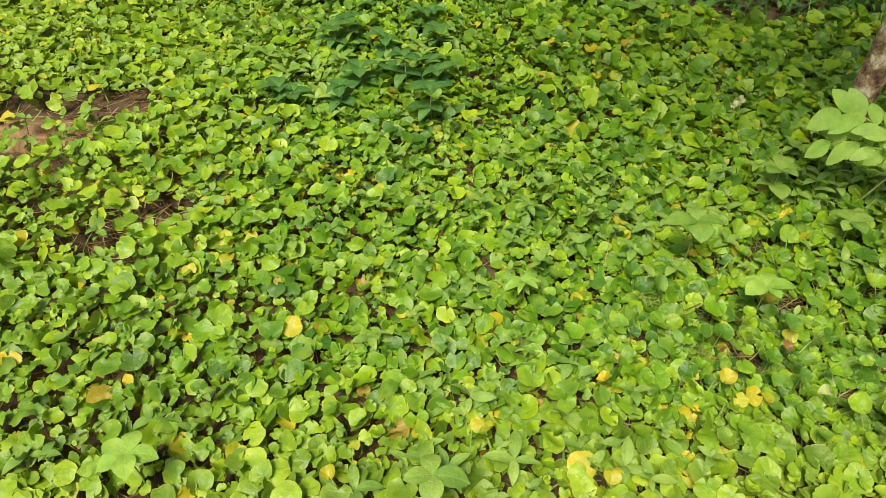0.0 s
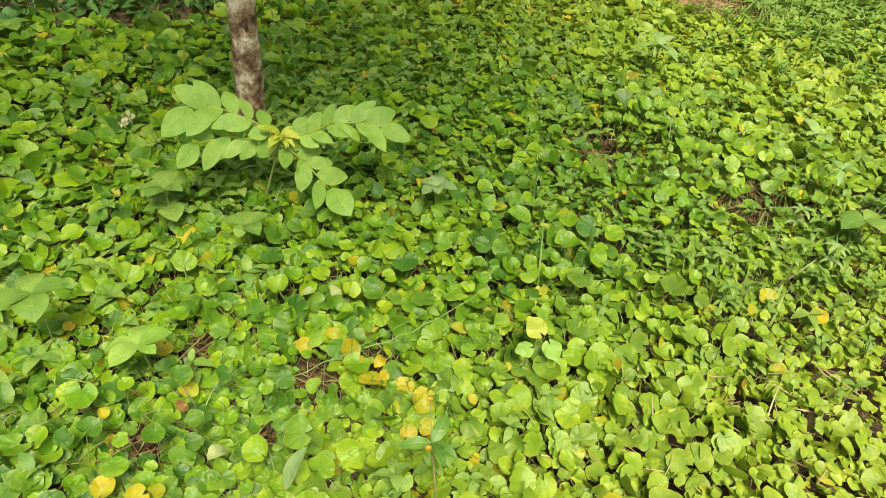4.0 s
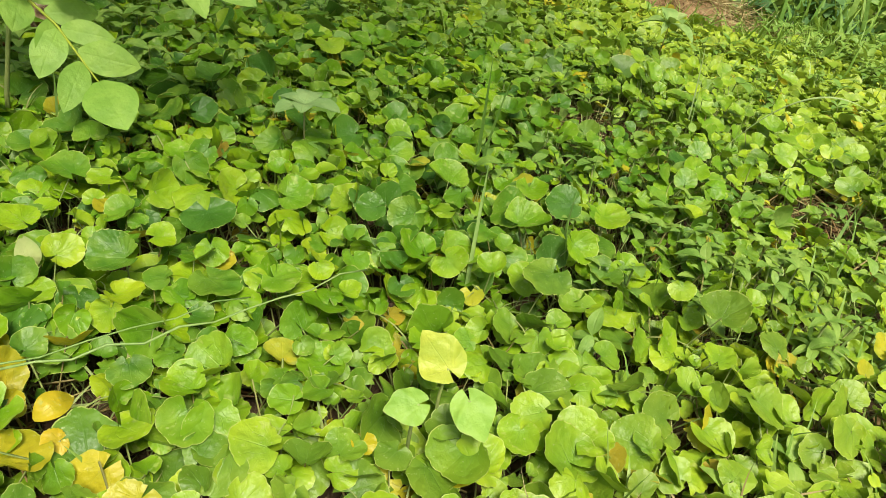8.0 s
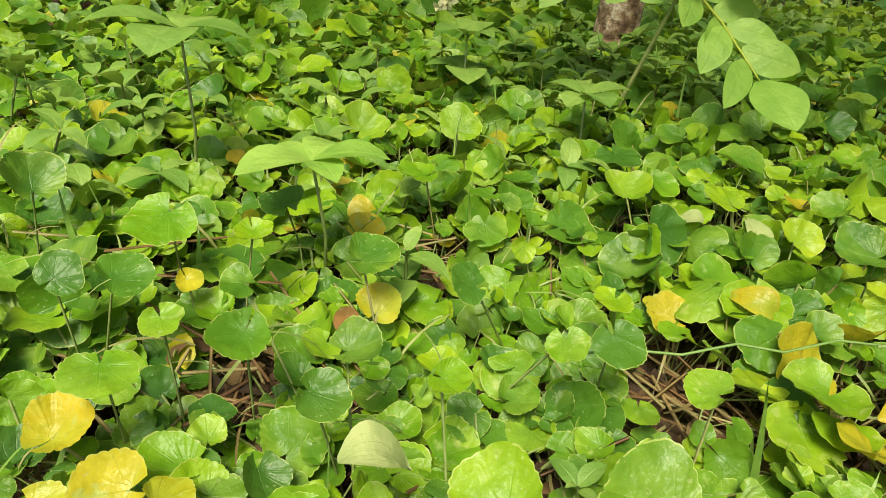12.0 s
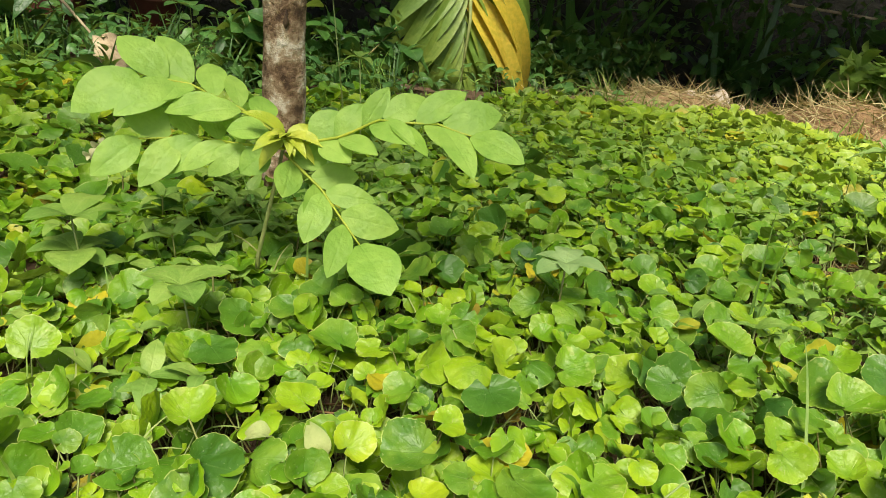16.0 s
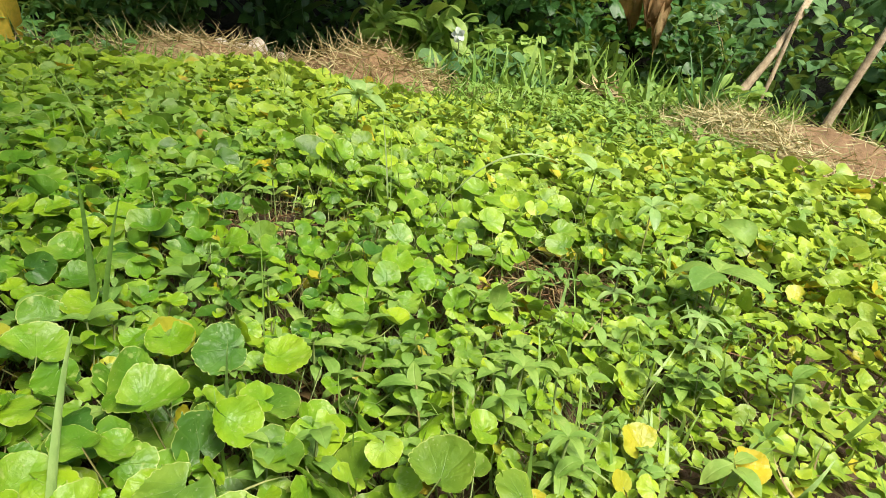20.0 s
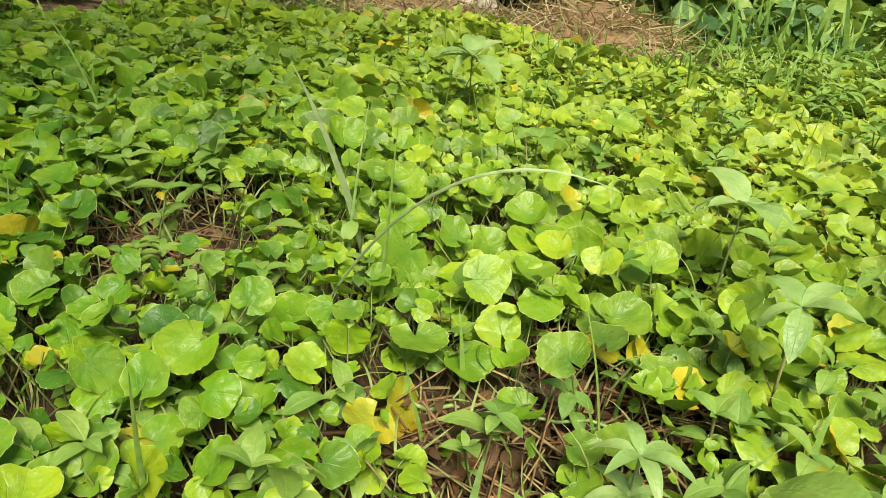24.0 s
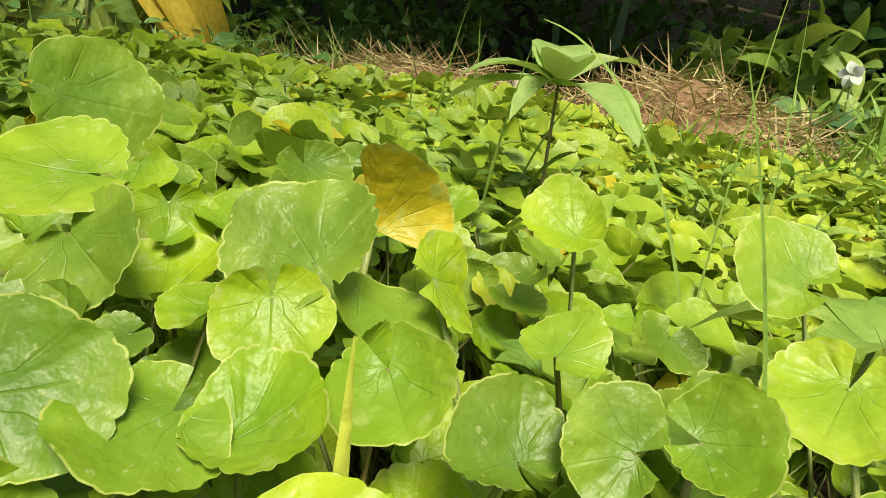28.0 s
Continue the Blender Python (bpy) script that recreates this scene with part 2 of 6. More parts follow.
SOIL = soil_material("soil", [(0.3, (0.043, 0.024, 0.013)), (0.5, (0.115, 0.068, 0.036)), (0.68, (0.245, 0.162, 0.094))])
DRYSOIL = soil_material("dry_earth", [(0.3, (0.120, 0.064, 0.028)), (0.5, (0.275, 0.166, 0.078)), (0.68, (0.450, 0.315, 0.170))])
BARK = bark_material("pale_bark", [(0.38, (0.085, 0.045, 0.022)), (0.45, (0.24, 0.145, 0.075)), (0.52, (0.46, 0.335, 0.205)), (0.57, (0.70, 0.60, 0.45)), (0.70, (0.84, 0.77, 0.64))], 26.0, 0.007)
STICK = bark_material("bleached_wood", [(0.3, (0.20, 0.14, 0.08)), (0.5, (0.44, 0.34, 0.21)), (0.7, (0.60, 0.50, 0.34))], 26.0)
DARKWOOD = bark_material("dark_stem", [(0.3, (0.03, 0.018, 0.01)), (0.5, (0.10, 0.06, 0.03)), (0.7, (0.22, 0.14, 0.08))], 26.0)
STONE = bark_material("pale_stone", [(0.3, (0.32, 0.25, 0.18)), (0.5, (0.55, 0.47, 0.37)), (0.7, (0.70, 0.64, 0.54))], 40.0)
CLAY = bark_material("terracotta", [(0.3, (0.045, 0.014, 0.008)), (0.5, (0.085, 0.026, 0.012)), (0.7, (0.13, 0.042, 0.020))], 14.0, 0.001)


# ---- builders ----
def part(name, bm, material, parent, label="", smooth=True):
    me = bpy.data.meshes.new(name)
    bm.to_mesh(me)
    bm.free()
    return part_mesh(name, me, material, parent, label, smooth)


def part_mesh(name, me, material, parent, label="", smooth=True):
    if material is not None and not me.materials:
        me.materials.append(material)
    if smooth and len(me.polygons):
        me.polygons.foreach_set("use_smooth", [True] * len(me.polygons))
    ob = new(name, me)
    if parent is not None:
        ob.parent = parent
        ob.matrix_parent_inverse = parent.matrix_world.inverted() if parent.parent is None and parent.type == "MESH" else Matrix()
    return tagged(ob, label)


def thing(name, label, category, at=(0, 0, 0), group="", kind=""):
    ob = new(name)
    ob.empty_display_size = 0.05
    ob.location = at
    return tagged(ob, label, category, group, kind)


class Leafy:
    """Gathers many small pieces into one mesh: templates laid down with turns, sizes and places."""

    def __init__(self):
        self.v, self.f, self.u, self.n = [], [], [], 0

    def add(self, template, place, turn, size):
        tv, tf, tu = template
        place, turn, size = np.asarray(place, float), np.asarray(turn, float), np.asarray(size, float)
        count = len(place)
        if not count:
            return
        if size.ndim == 1:
            size = size[:, None] * np.ones(3)
        v = np.einsum("nij,nvj->nvi", turn, tv[None] * size[:, None, :]) + place[:, None, :]
        f = tf[None] + (np.arange(count) * len(tv))[:, None, None] + self.n
        self.v.append(v.reshape(-1, 3))
        self.f.append(f.reshape(-1, tf.shape[1]))
        self.u.append(np.tile(tu[tf].reshape(-1, 2), (count, 1)))
        self.n += count * len(tv)

    def mesh(self, name):
        me = bpy.data.meshes.new(name)
        if not self.v:
            return me
        v = np.concatenate(self.v)
        f, k = np.concatenate(self.f), self.f[0].shape[1]
        me.vertices.add(len(v))
        me.vertices.foreach_set("co", v.ravel())
        me.loops.add(f.size)
        me.loops.foreach_set("vertex_index", f.ravel().astype(np.int32))
        me.polygons.add(len(f))
        me.polygons.foreach_set("loop_start", np.arange(0, f.size, k, dtype=np.int32))
        me.polygons.foreach_set("loop_total", np.full(len(f), k, dtype=np.int32))
        layer = me.uv_layers.new(name="UVMap")
        layer.data.foreach_set("uv", np.concatenate(self.u).ravel())
        me.update(calc_edges=True)
        me.validate()
        return me


def fan_leaf(n, rings, notch=0.3, teeth=13, depth=0.05, cup=0.2, wave=0.06, seed=0, fold=0.0, crumple=0.075):
    """Round leaf, radius 1, with its stalk at the origin in a notch, spreading towards +y. Triangles only."""
    r = np.random.default_rng(seed)
    theta = np.linspace(-math.pi / 2 + notch, 1.5 * math.pi - notch, n + 1)
    ph, ph2 = r.uniform(0, 6.28, 2)
    rad = 1 + 0.05 * np.sin(2 * theta + ph) + 0.045 * np.sin(3 * theta + ph2) + 0.028 * np.sin(5 * theta + 2 * ph)
    uneven = 1 + 0.55 * np.sin(2 * theta + 3 * ph) + 0.35 * np.sin(5 * theta + ph2)
    rad = rad * (1 - depth * uneven * (1 - np.abs(np.sin(theta * teeth / 2 + 0.5 * np.sin(3 * theta + ph))) ** 0.55)) if teeth else rad
    rim = np.stack([1.06 * rad * np.cos(theta), 0.42 + 0.95 * rad * np.sin(theta)], 1)
    verts, uvs = [[0, 0, 0]], [[0.5, 0]]
    for ring in rings:
        for i in range(n + 1):
            x, y = rim[i] * ring
            bowl = cup * (ring**1.8) * (0.6 + 0.4 * rad[i]) + wave * ring**2 * math.sin(3 * theta[i] + ph) + 0.5 * wave * ring**2 * math.sin(7 * theta[i] + ph2)
            bowl += 0.35 * notch * ring**2 * math.cos(2 * theta[i] + ph2) + crumple * ring * math.sin(4.3 * x + ph) * math.sin(5.1 * y + ph2) + 0.5 * crumple * ring * math.sin(9 * x + ph2) * math.sin(8 * y)
            verts.append([x, y, bowl + fold * abs(x) * ring])
            uvs.append([i / n, ring])
    tris = []
    for k in range(len(rings)):
        a = 1 + k * (n + 1)
        for i in range(n):
            if k == 0:
                tris.append([0, a + i, a + i + 1])
            else:
                b = a - (n + 1)
                tris += [[b + i, a + i, a + i + 1], [b + i, a + i + 1, b + i + 1]]
    v = np.array(verts, float)
    v[:, 1] -= 0.42
    return v, np.array(tris), np.array(uvs)


def blade_leaf(n, wide=0.36, base=0.0, tip=0.35, arch=0.12, fold=0.25, belly=0.5, wave=0.0):
    """Pointed leaf of length 1 along +y from the origin, with a folded midrib. Triangles only."""
    t = np.linspace(0, 1, n + 1)
    w = np.maximum(np.sin(np.pi * t ** (math.log(0.5) / math.log(belly))), 0) ** (0.75) * wide
    w[0] = max(base, 0.004)
    w[-1] = 0.0
    verts, uvs = [], []
    for i in range(n + 1):
        zc = arch * math.sin(math.pi * t[i] * 0.9) - tip * t[i] ** 2 * arch * 2
        lift = fold * w[i] + wave * math.sin(9 * t[i])
        verts += [[-w[i], t[i], zc + lift], [0, t[i], zc], [w[i], t[i], zc + lift]]
        uvs += [[0.0, 0.97], [0.5, 0.1], [1.0, 0.97]]
    tris = []
    for i in range(n):
        a = 3 * i
        tris += [[a, a + 1, a + 4], [a, a + 4, a + 3], [a + 1, a + 2, a + 5], [a + 1, a + 5, a + 4]]
    return np.array(verts, float), np.array(tris), np.array(uvs)


def grass_blade(n=6, bend=0.5):
    """Strap of length 1, standing up along +z and bending over towards +y."""
    t = np.linspace(0, 1, n + 1)
    ang = bend * t
    y = np.cumsum(np.r_[0, np.sin(ang[1:])]) / n
    z = np.cumsum(np.r_[0, np.cos(ang[1:])]) / n
    w = 0.5 * (1 - t**2.2) * np.minimum(1, 0.55 + 2 * t)
    verts, uvs = [], []
    for i in range(n + 1):
        verts += [[-w[i], y[i], z[i]], [w[i], y[i], z[i]]]
        uvs += [[0.0, t[i] * 0.9], [1.0, t[i] * 0.9]]
    tris = []
    for i in range(n):
        a = 2 * i
        tris += [[a, a + 1, a + 3], [a, a + 3, a + 2]]
    return np.array(verts, float), np.array(tris), np.array(uvs)


def stalk_shape(bow=0.12):
    """Thin three-sided stalk of length 1 along +z, slightly bowed, of radius 1 before scaling."""
    verts, uvs = [], []
    for t in (0, 0.5, 1):
        for k in range(3):
            a = k * 2.094
            verts.append([math.cos(a), math.sin(a), t])
            uvs.append([k / 3, 0.5])
    tris = []
    for i in (0, 3):
        for k in range(3):
            j = (k + 1) % 3
            tris += [[i + k, i + j, i + 3 + j], [i + k, i + 3 + j, i + 3 + k]]
    return np.array(verts, float), np.array(tris), np.array(uvs)


def turns(yaw, tilt, toward):
    """Turn matrices: spin by yaw about z, then lean by tilt towards the compass angle toward (radians, from +x)."""
    yaw, tilt, toward = np.broadcast_arrays(yaw, tilt, toward)
    c, s = np.cos(yaw), np.sin(yaw)
    o, one = np.zeros_like(c), np.ones_like(c)
    spin = np.stack([np.stack([c, -s, o], -1), np.stack([s, c, o], -1), np.stack([o, o, one], -1)], -2)
    ax, ay = -np.sin(toward), np.cos(toward)
    ct, st = np.cos(tilt), np.sin(tilt)
    k = 1 - ct
    lean = np.stack([np.stack([ct + ax * ax * k, ax * ay * k, ay * st], -1), np.stack([ax * ay * k, ct + ay * ay * k, -ax * st], -1), np.stack([-ay * st, ax * st, ct], -1)], -2)
    return lean @ spin


def along(a, b):
    """Turn matrices that carry +z to the way from a to b, and the lengths."""
    d = b - a
    ln = np.linalg.norm(d, axis=1)
    z = d / ln[:, None]
    h = np.where(np.abs(z[:, 2:3]) > 0.95, [[1.0, 0, 0]], [[0, 0, 1.0]])
    x = np.cross(h, z)
    x /= np.linalg.norm(x, axis=1)[:, None]
    return np.stack([x, np.cross(z, x), z], -1), ln


def tube(points, radii, sides=8, rough=0.0, seed=1):
    """A bent, tapered, closed tube through the points, as a bmesh."""
    bm = bmesh.new()
    r = random.Random(seed)
    pts = [Vector(p) for p in points]
    rings = []
    for i, p in enumerate(pts):
        d = (pts[min(i + 1, len(pts) - 1)] - pts[max(i - 1, 0)]).normalized()
        x = d.orthogonal().normalized() if abs(d.z) < 0.9 else Vector((1, 0, 0)).cross(d).normalized()
        if rings and (x.dot(last) < 0):
            x = -x
        last = x
        y = d.cross(x)
        rings.append([bm.verts.new(p + (x * math.cos(2 * math.pi * k / sides) + y * math.sin(2 * math.pi * k / sides)) * radii[i] * (1 + rough * r.uniform(-1, 1))) for k in range(sides)])
    for a, b in zip(rings, rings[1:]):
        for k in range(sides):
            bm.faces.new((a[k], a[(k + 1) % sides], b[(k + 1) % sides], b[k]))
    bm.faces.new(rings[0][::-1])
    bm.faces.new(rings[-1])
    return bm


def single(template, name="leaf"):
    lump = Leafy()
    lump.add(template, [[0, 0, 0]], np.eye(3)[None], [1.0])
    me = lump.mesh(name)
    me.polygons.foreach_set("use_smooth", [True] * len(me.polygons))
    return me


# ---- ground ----
def build_ground():
    bm = bmesh.new()
    xs = np.unique(np.r_[np.linspace(-60, -3, 12), np.linspace(-3, 7, 150), np.linspace(7, 60, 12)])
    ys = np.unique(np.r_[np.linspace(-60, -1, 12), np.linspace(-1, 5, 100), np.linspace(5, 60, 12)])
    grid = []
    for y in ys:
        row = []
        for x in xs:
            bumps = 0.012 * noise.noise((x * 5, y * 5, 0)) + 0.006 * noise.noise((x * 17, y * 17, 3))
            row.append(bm.verts.new((x, y, float(soil_z(x, y)) + bumps)))
        grid.append(row)
    for a, b in zip(grid, grid[1:]):
        for i in range(len(a) - 1):
            bm.faces.new((a[i], a[i + 1], b[i + 1], b[i]))
    ob = part("ground", bm, SOIL, None)
    tagged(ob, "brown crumbly garden soil under the ground cover", "ground", kind="structure")


build_ground()

# ---- the bed of round-leaved ground cover ----
SHAPES = [(0.20, 0.05), (0.06, 0.07), (0.30, 0.06), (-0.14, 0.07), (0.16, 0.10), (0.02, 0.05), (0.42, 0.10), (-0.24, 0.05)]
BOWLS = [(0.30, 0.030), (0.20, 0.045), (0.40, 0.030), (0.10, 0.050), (0.26, 0.060), (-0.10, 0.040), (0.46, 0.050), (0.16, 0.030)]
HI = [fan_leaf(84, (0.3, 0.55, 0.8, 1.0), rng.uniform(0.05, 0.32), 23, 0.055, c, w, 70 + i, (0, 0, 0.12, 0, 0, 0.25, 0, -0.1)[i], 0.045) for i, (c, w) in enumerate(BOWLS)]
FINE = [fan_leaf(39, (0.55, 1.0), rng.uniform(0.06, 0.40), 13, 0.075, c, w * 0.8, 10 + i, (0, 0, 0.2, 0, 0, 0.35, 0, -0.15)[i], 0.055) for i, (c, w) in enumerate(SHAPES)]
PLAIN = [fan_leaf(13, (0.5, 1.0), rng.uniform(0.15, 0.55), 5, 0.15, c, w, 30 + i) for i, (c, w) in enumerate([(0.30, 0.05), (0.12, 0.08), (0.40, 0.06), (-0.12, 0.07), (0.22, 0.10), (0.05, 0.05)])]
ROUGH = [fan_leaf(9, (1.0,), 0.25, 0, 0, c, w, 50 + i) for i, (c, w) in enumerate([(0.30, 0.05), (0.15, 0.1), (0.35, 0.06), (-0.1, 0.07)])]
STEM = stalk_shape()
LANCE = [blade_leaf(6, 0.20, 0.03, 0.4, 0.10, 0.3, 0.45), blade_leaf(6, 0.26, 0.03, 0.5, 0.14, 0.2, 0.42), blade_leaf(6, 0.16, 0.02, 0.8, 0.16, 0.3, 0.4)]
OVAL = [blade_leaf(7, 0.33, 0.03, 0.4, 0.10, 0.2, 0.5), blade_leaf(7, 0.38, 0.03, 0.5, 0.12, 0.12, 0.52)]
BLADES = [grass_blade(6, b) for b in (0.35, 0.9, 1.5)]

# bare spots: x, y, radius
BARE = [(-0.88, 1.34, 0.20), (-0.74, 1.42, 0.10), (-0.52, 1.03, 0.07), (-0.62, 0.95, 0.07), (1.56, 0.925, 0.085), (1.52, 0.87, 0.065), (1.652, 0.605, 0.066), (1.690, 0.565, 0.050), (1.742, 0.602, 0.050), (1.777, 0.524, 0.036), (1.596, 0.628, 0.048), (1.615, 0.560, 0.040), (1.86, 0.42, 0.09), (0.60, 0.80, 0.035), (0.72, 0.66, 0.04), (0.50, 0.70, 0.04), (1.30, 0.62, 0.04), (0.62, 0.62, 0.025), (0.80, 0.64, 0.035)]


def spread(count, x0, x1, y0, y1, seed):
    r = np.random.default_rng(seed)
    # jittered grid: even cover with no clear rows
    step = math.sqrt((x1 - x0) * (y1 - y0) / count)
    gx, gy = np.meshgrid(np.arange(x0, x1, step), np.arange(y0, y1, step))
    p = np.stack([gx.ravel(), gy.ravel()], 1) + r.uniform(-0.75, 0.75, (gx.size, 2)) * step
    keep = np.ones(len(p), bool)
    for x, y, rad in BARE:
        d = np.hypot(p[:, 0] - x, p[:, 1] - y) / rad
        keep &= r.uniform(0, 1, len(p)) < np.clip(d * d * 0.9 - 0.1, 0.06, 1)
    return p[keep]


def bed_height(x, y):
    """Height of the leaf tops over the soil, in drifts."""
    return 0.048 + 0.016 * np.sin(2.9 * x + 0.7) * np.sin(3.7 * y + 1.1) + 0.008 * np.sin(9 * x) * np.cos(8 * y)


def lay_leaves(lump, stems, pts, templates, r, size, yellow=None, top=1.0):
    n = len(pts)
    x, y = pts[:, 0], pts[:, 1]
    s = size * np.clip(r.lognormal(0, 0.42, n), 0.36, 2.0)
    s = s * np.where((x > 1.3) & (x < 1.68 + 0.5 * np.clip(0.6 - y, 0, 1)) & (y < 0.85), 0.74, 1.0)
    level = r.uniform(0.30, 1.0, n) ** 0.7
    h = bed_height(x, y) * (0.22 + 0.98 * level) * top * (0.82 + 0.18 * np.clip(s / size, 0.5, 1.6))
    for bx, by, _, rad, _ in BIG:
        h = np.where((x - bx) ** 2 + (y - by) ** 2 < (rad * 1.25) ** 2, np.minimum(h, 0.6 * bed_height(x, y)), h)
    z = soil_z(x, y) + h
    toward = r.uniform(0, 2 * math.pi, n)
    tilt = np.abs(r.normal(0.0, 0.60, n)) + 0.05
    yaw = r.uniform(0, 2 * math.pi, n)
    turn = turns(yaw, tilt, toward)
    turn = turns(np.zeros(n), np.full(n, 0.22), np.full(n, -1.6)) @ turn
    place = np.stack([x, y, z], 1)
    kind = r.integers(0, len(templates), n)
    gold = r.uniform(0, 1, n) < (0.055 if yellow is not None else 0)
    for k, tm in enumerate(templates):
        lump.add(tm, place[(kind == k) & ~gold], turn[(kind == k) & ~gold], s[(kind == k) & ~gold])
        if yellow is not None:
            low = place[(kind == k) & gold] - [0, 0, 0.008]
            yellow.add(tm, low, turn[(kind == k) & gold], s[(kind == k) & gold])
    if stems is not None:
        joint = place + np.einsum("nij,nj->ni", turn, np.stack([0 * s, -0.42 * s, 0 * s], 1))
        foot = np.stack([x + r.normal(0, 0.03, n), y + r.normal(0, 0.03, n), soil_z(x, y) - 0.01], 1)
        m, ln = along(foot, joint)
        stems.add(STEM, foot, m, np.stack([np.full(n, 0.0007), np.full(n, 0.0007), ln], 1))


# large leaves that stand out: x, y, radius, by stretch of the bed, with the side that they face
def face(rows, toward, z):
    return [(x, y, z, rad * 0.84, toward) for x, y, rad in rows]


BIG = (
    face([(1.020, 0.778, 0.0205), (0.939, 0.765, 0.0233), (0.860, 0.733, 0.0220), (1.072, 0.736, 0.0172), (1.096, 0.713, 0.0204), (1.087, 0.636, 0.0176), (1.116, 0.618, 0.0143), (1.148, 0.586, 0.0240),
          (0.986, 0.664, 0.0106), (0.955, 0.664, 0.0176), (1.197, 0.664, 0.0245), (0.813, 0.813, 0.0176), (0.833, 0.755, 0.0158), (0.898, 0.751, 0.0143), (1.028, 0.827, 0.0142), (1.208, 0.803, 0.0196)], (0.80, 0.43), 0.032)
    + face([(1.185, 0.771, 0.0237), (1.237, 0.794, 0.0235), (1.246, 0.712, 0.0199), (1.264, 0.681, 0.0239), (1.289, 0.639, 0.0213), (1.199, 0.690, 0.0257), (1.213, 0.610, 0.0188), (1.143, 0.663, 0.0168),
            (1.263, 0.490, 0.0229), (1.250, 0.525, 0.0125), (1.494, 0.686, 0.0200), (1.684, 0.582, 0.0189), (2.034, 0.492, 0.0235), (1.796, 0.659, 0.0172), (1.773, 0.691, 0.0170)], (0.97, 0.36), 0.030)
    + face([(0.458, 0.762, 0.0219), (0.569, 0.726, 0.0173), (0.455, 0.707, 0.0159), (0.377, 0.812, 0.0203), (0.464, 0.636, 0.0159), (0.545, 0.621, 0.0129), (0.505, 0.701, 0.0110), (0.511, 0.656, 0.0151),
            (0.673, 0.650, 0.0147), (0.682, 0.684, 0.0111), (0.613, 0.701, 0.0134), (0.559, 0.650, 0.0136), (0.652, 0.951, 0.0208), (0.604, 0.838, 0.0165), (0.519, 0.792, 0.0147), (0.508, 0.748, 0.0124),
            (0.649, 0.650, 0.0117), (0.594, 0.629, 0.0109), (0.699, 0.620, 0.0124), (0.745, 0.822, 0.0196), (0.427, 0.709, 0.0127), (0.479, 0.669, 0.0110), (0.650, 0.566, 0.0225), (0.600, 0.572, 0.0180)], (0.54, 0.45), 0.032)
    + [(x, y, z, rad, (1.65, 0.50)) for x, y, z, rad in (
        (1.763, 0.767, -0.002, 0.0235), (1.715, 0.993, 0.045, 0.0235), (1.733, 0.867, 0.022, 0.0240), (1.678, 0.842, 0.020, 0.0200), (1.680, 0.769, 0.009, 0.0270), (1.816, 0.767, 0.020, 0.0220), (1.708, 0.719, 0.000, 0.0240),
        (1.834, 0.723, 0.013, 0.0210), (1.875, 0.671, 0.016, 0.0220), (2.034, 0.874, 0.050, 0.0220), (1.836, 0.641, 0.030, 0.0165), (1.797, 0.682, 0.030, 0.0165), (1.698, 0.678, 0.028, 0.0185), (1.899, 0.764, 0.024, 0.0110))]
    + [(x, y, z, rad, (1.58, 0.40)) for x, y, z, rad in (
        (1.660, 0.641, -0.006, 0.0185), (1.768, 0.606, 0.014, 0.0185), (1.854, 0.613, -0.012, 0.0250), (1.630, 0.659, 0.007, 0.0180), (1.559, 0.683, -0.030, 0.0113), (1.667, 0.594, -0.018, 0.0150), (1.691, 0.536, -0.005, 0.0134),
        (1.570, 0.732, 0.003, 0.0225), (1.709, 0.709, 0.003, 0.0205), (1.848, 0.734, 0.003, 0.0215), (1.908, 0.691, 0.002, 0.0220), (1.772, 0.516, 0.006, 0.0175), (1.633, 0.613, -0.040, 0.0150))]
    + [(x, y, z, rad, (1.72, 0.66)) for x, y, z, rad in (
        (1.727, 0.838, 0.034, 0.0200), (1.701, 0.800, 0.025, 0.0210), (1.735, 0.773, 0.015, 0.0150), (1.754, 0.748, 0.012, 0.0160), (1.803, 0.758, 0.025, 0.0195), (1.809, 0.815, 0.025, 0.0112), (1.711, 0.875, 0.039, 0.0165), (1.859, 0.787, 0.045, 0.0165), (1.710, 0.936, 0.055, 0.0205))]
    + [(x, y, z, rad, (1.75, 0.80)) for x, y, z, rad in (
        (1.793, 0.958, 0.058, 0.0158), (1.784, 0.947, 0.046, 0.0112), (1.821, 0.946, 0.051, 0.0105), (1.776, 0.923, 0.041, 0.0112), (1.759, 0.927, 0.042, 0.0124), (1.810, 0.908, 0.040, 0.0102), (1.823, 0.897, 0.043, 0.0093), (1.836, 0.886, 0.046, 0.0093), (1.752, 0.998, 0.063, 0.0165), (1.746, 0.934, 0.047, 0.0126),
        (1.756, 0.979, 0.051, 0.0140), (1.868, 0.964, 0.056, 0.0115), (1.836, 0.923, 0.045, 0.0090), (1.816, 1.010, 0.058, 0.0109), (1.910, 0.926, 0.054, 0.0150), (1.798, 0.923, 0.042, 0.0110), (1.765, 1.046, 0.070, 0.0190), (1.858, 0.882, 0.050, 0.0122))]
)


bed = thing("ground_cover_bed", "dense bed of round scallop-edged green leaves on thin stalks", "ground cover")


HI_MESH = [single(t, "leaf") for t in HI]
for me in HI_MESH:
    me.materials.append(GREEN)


def lay_one(k, place, turn, size):
    ob = new("leaf", HI_MESH[k])
    ob.parent = bed
    m = Matrix([list(map(float, row)) for row in turn]).to_4x4()
    ob.matrix_local = Matrix.Translation(place) @ m @ Matrix.Diagonal((size, size, size, 1))


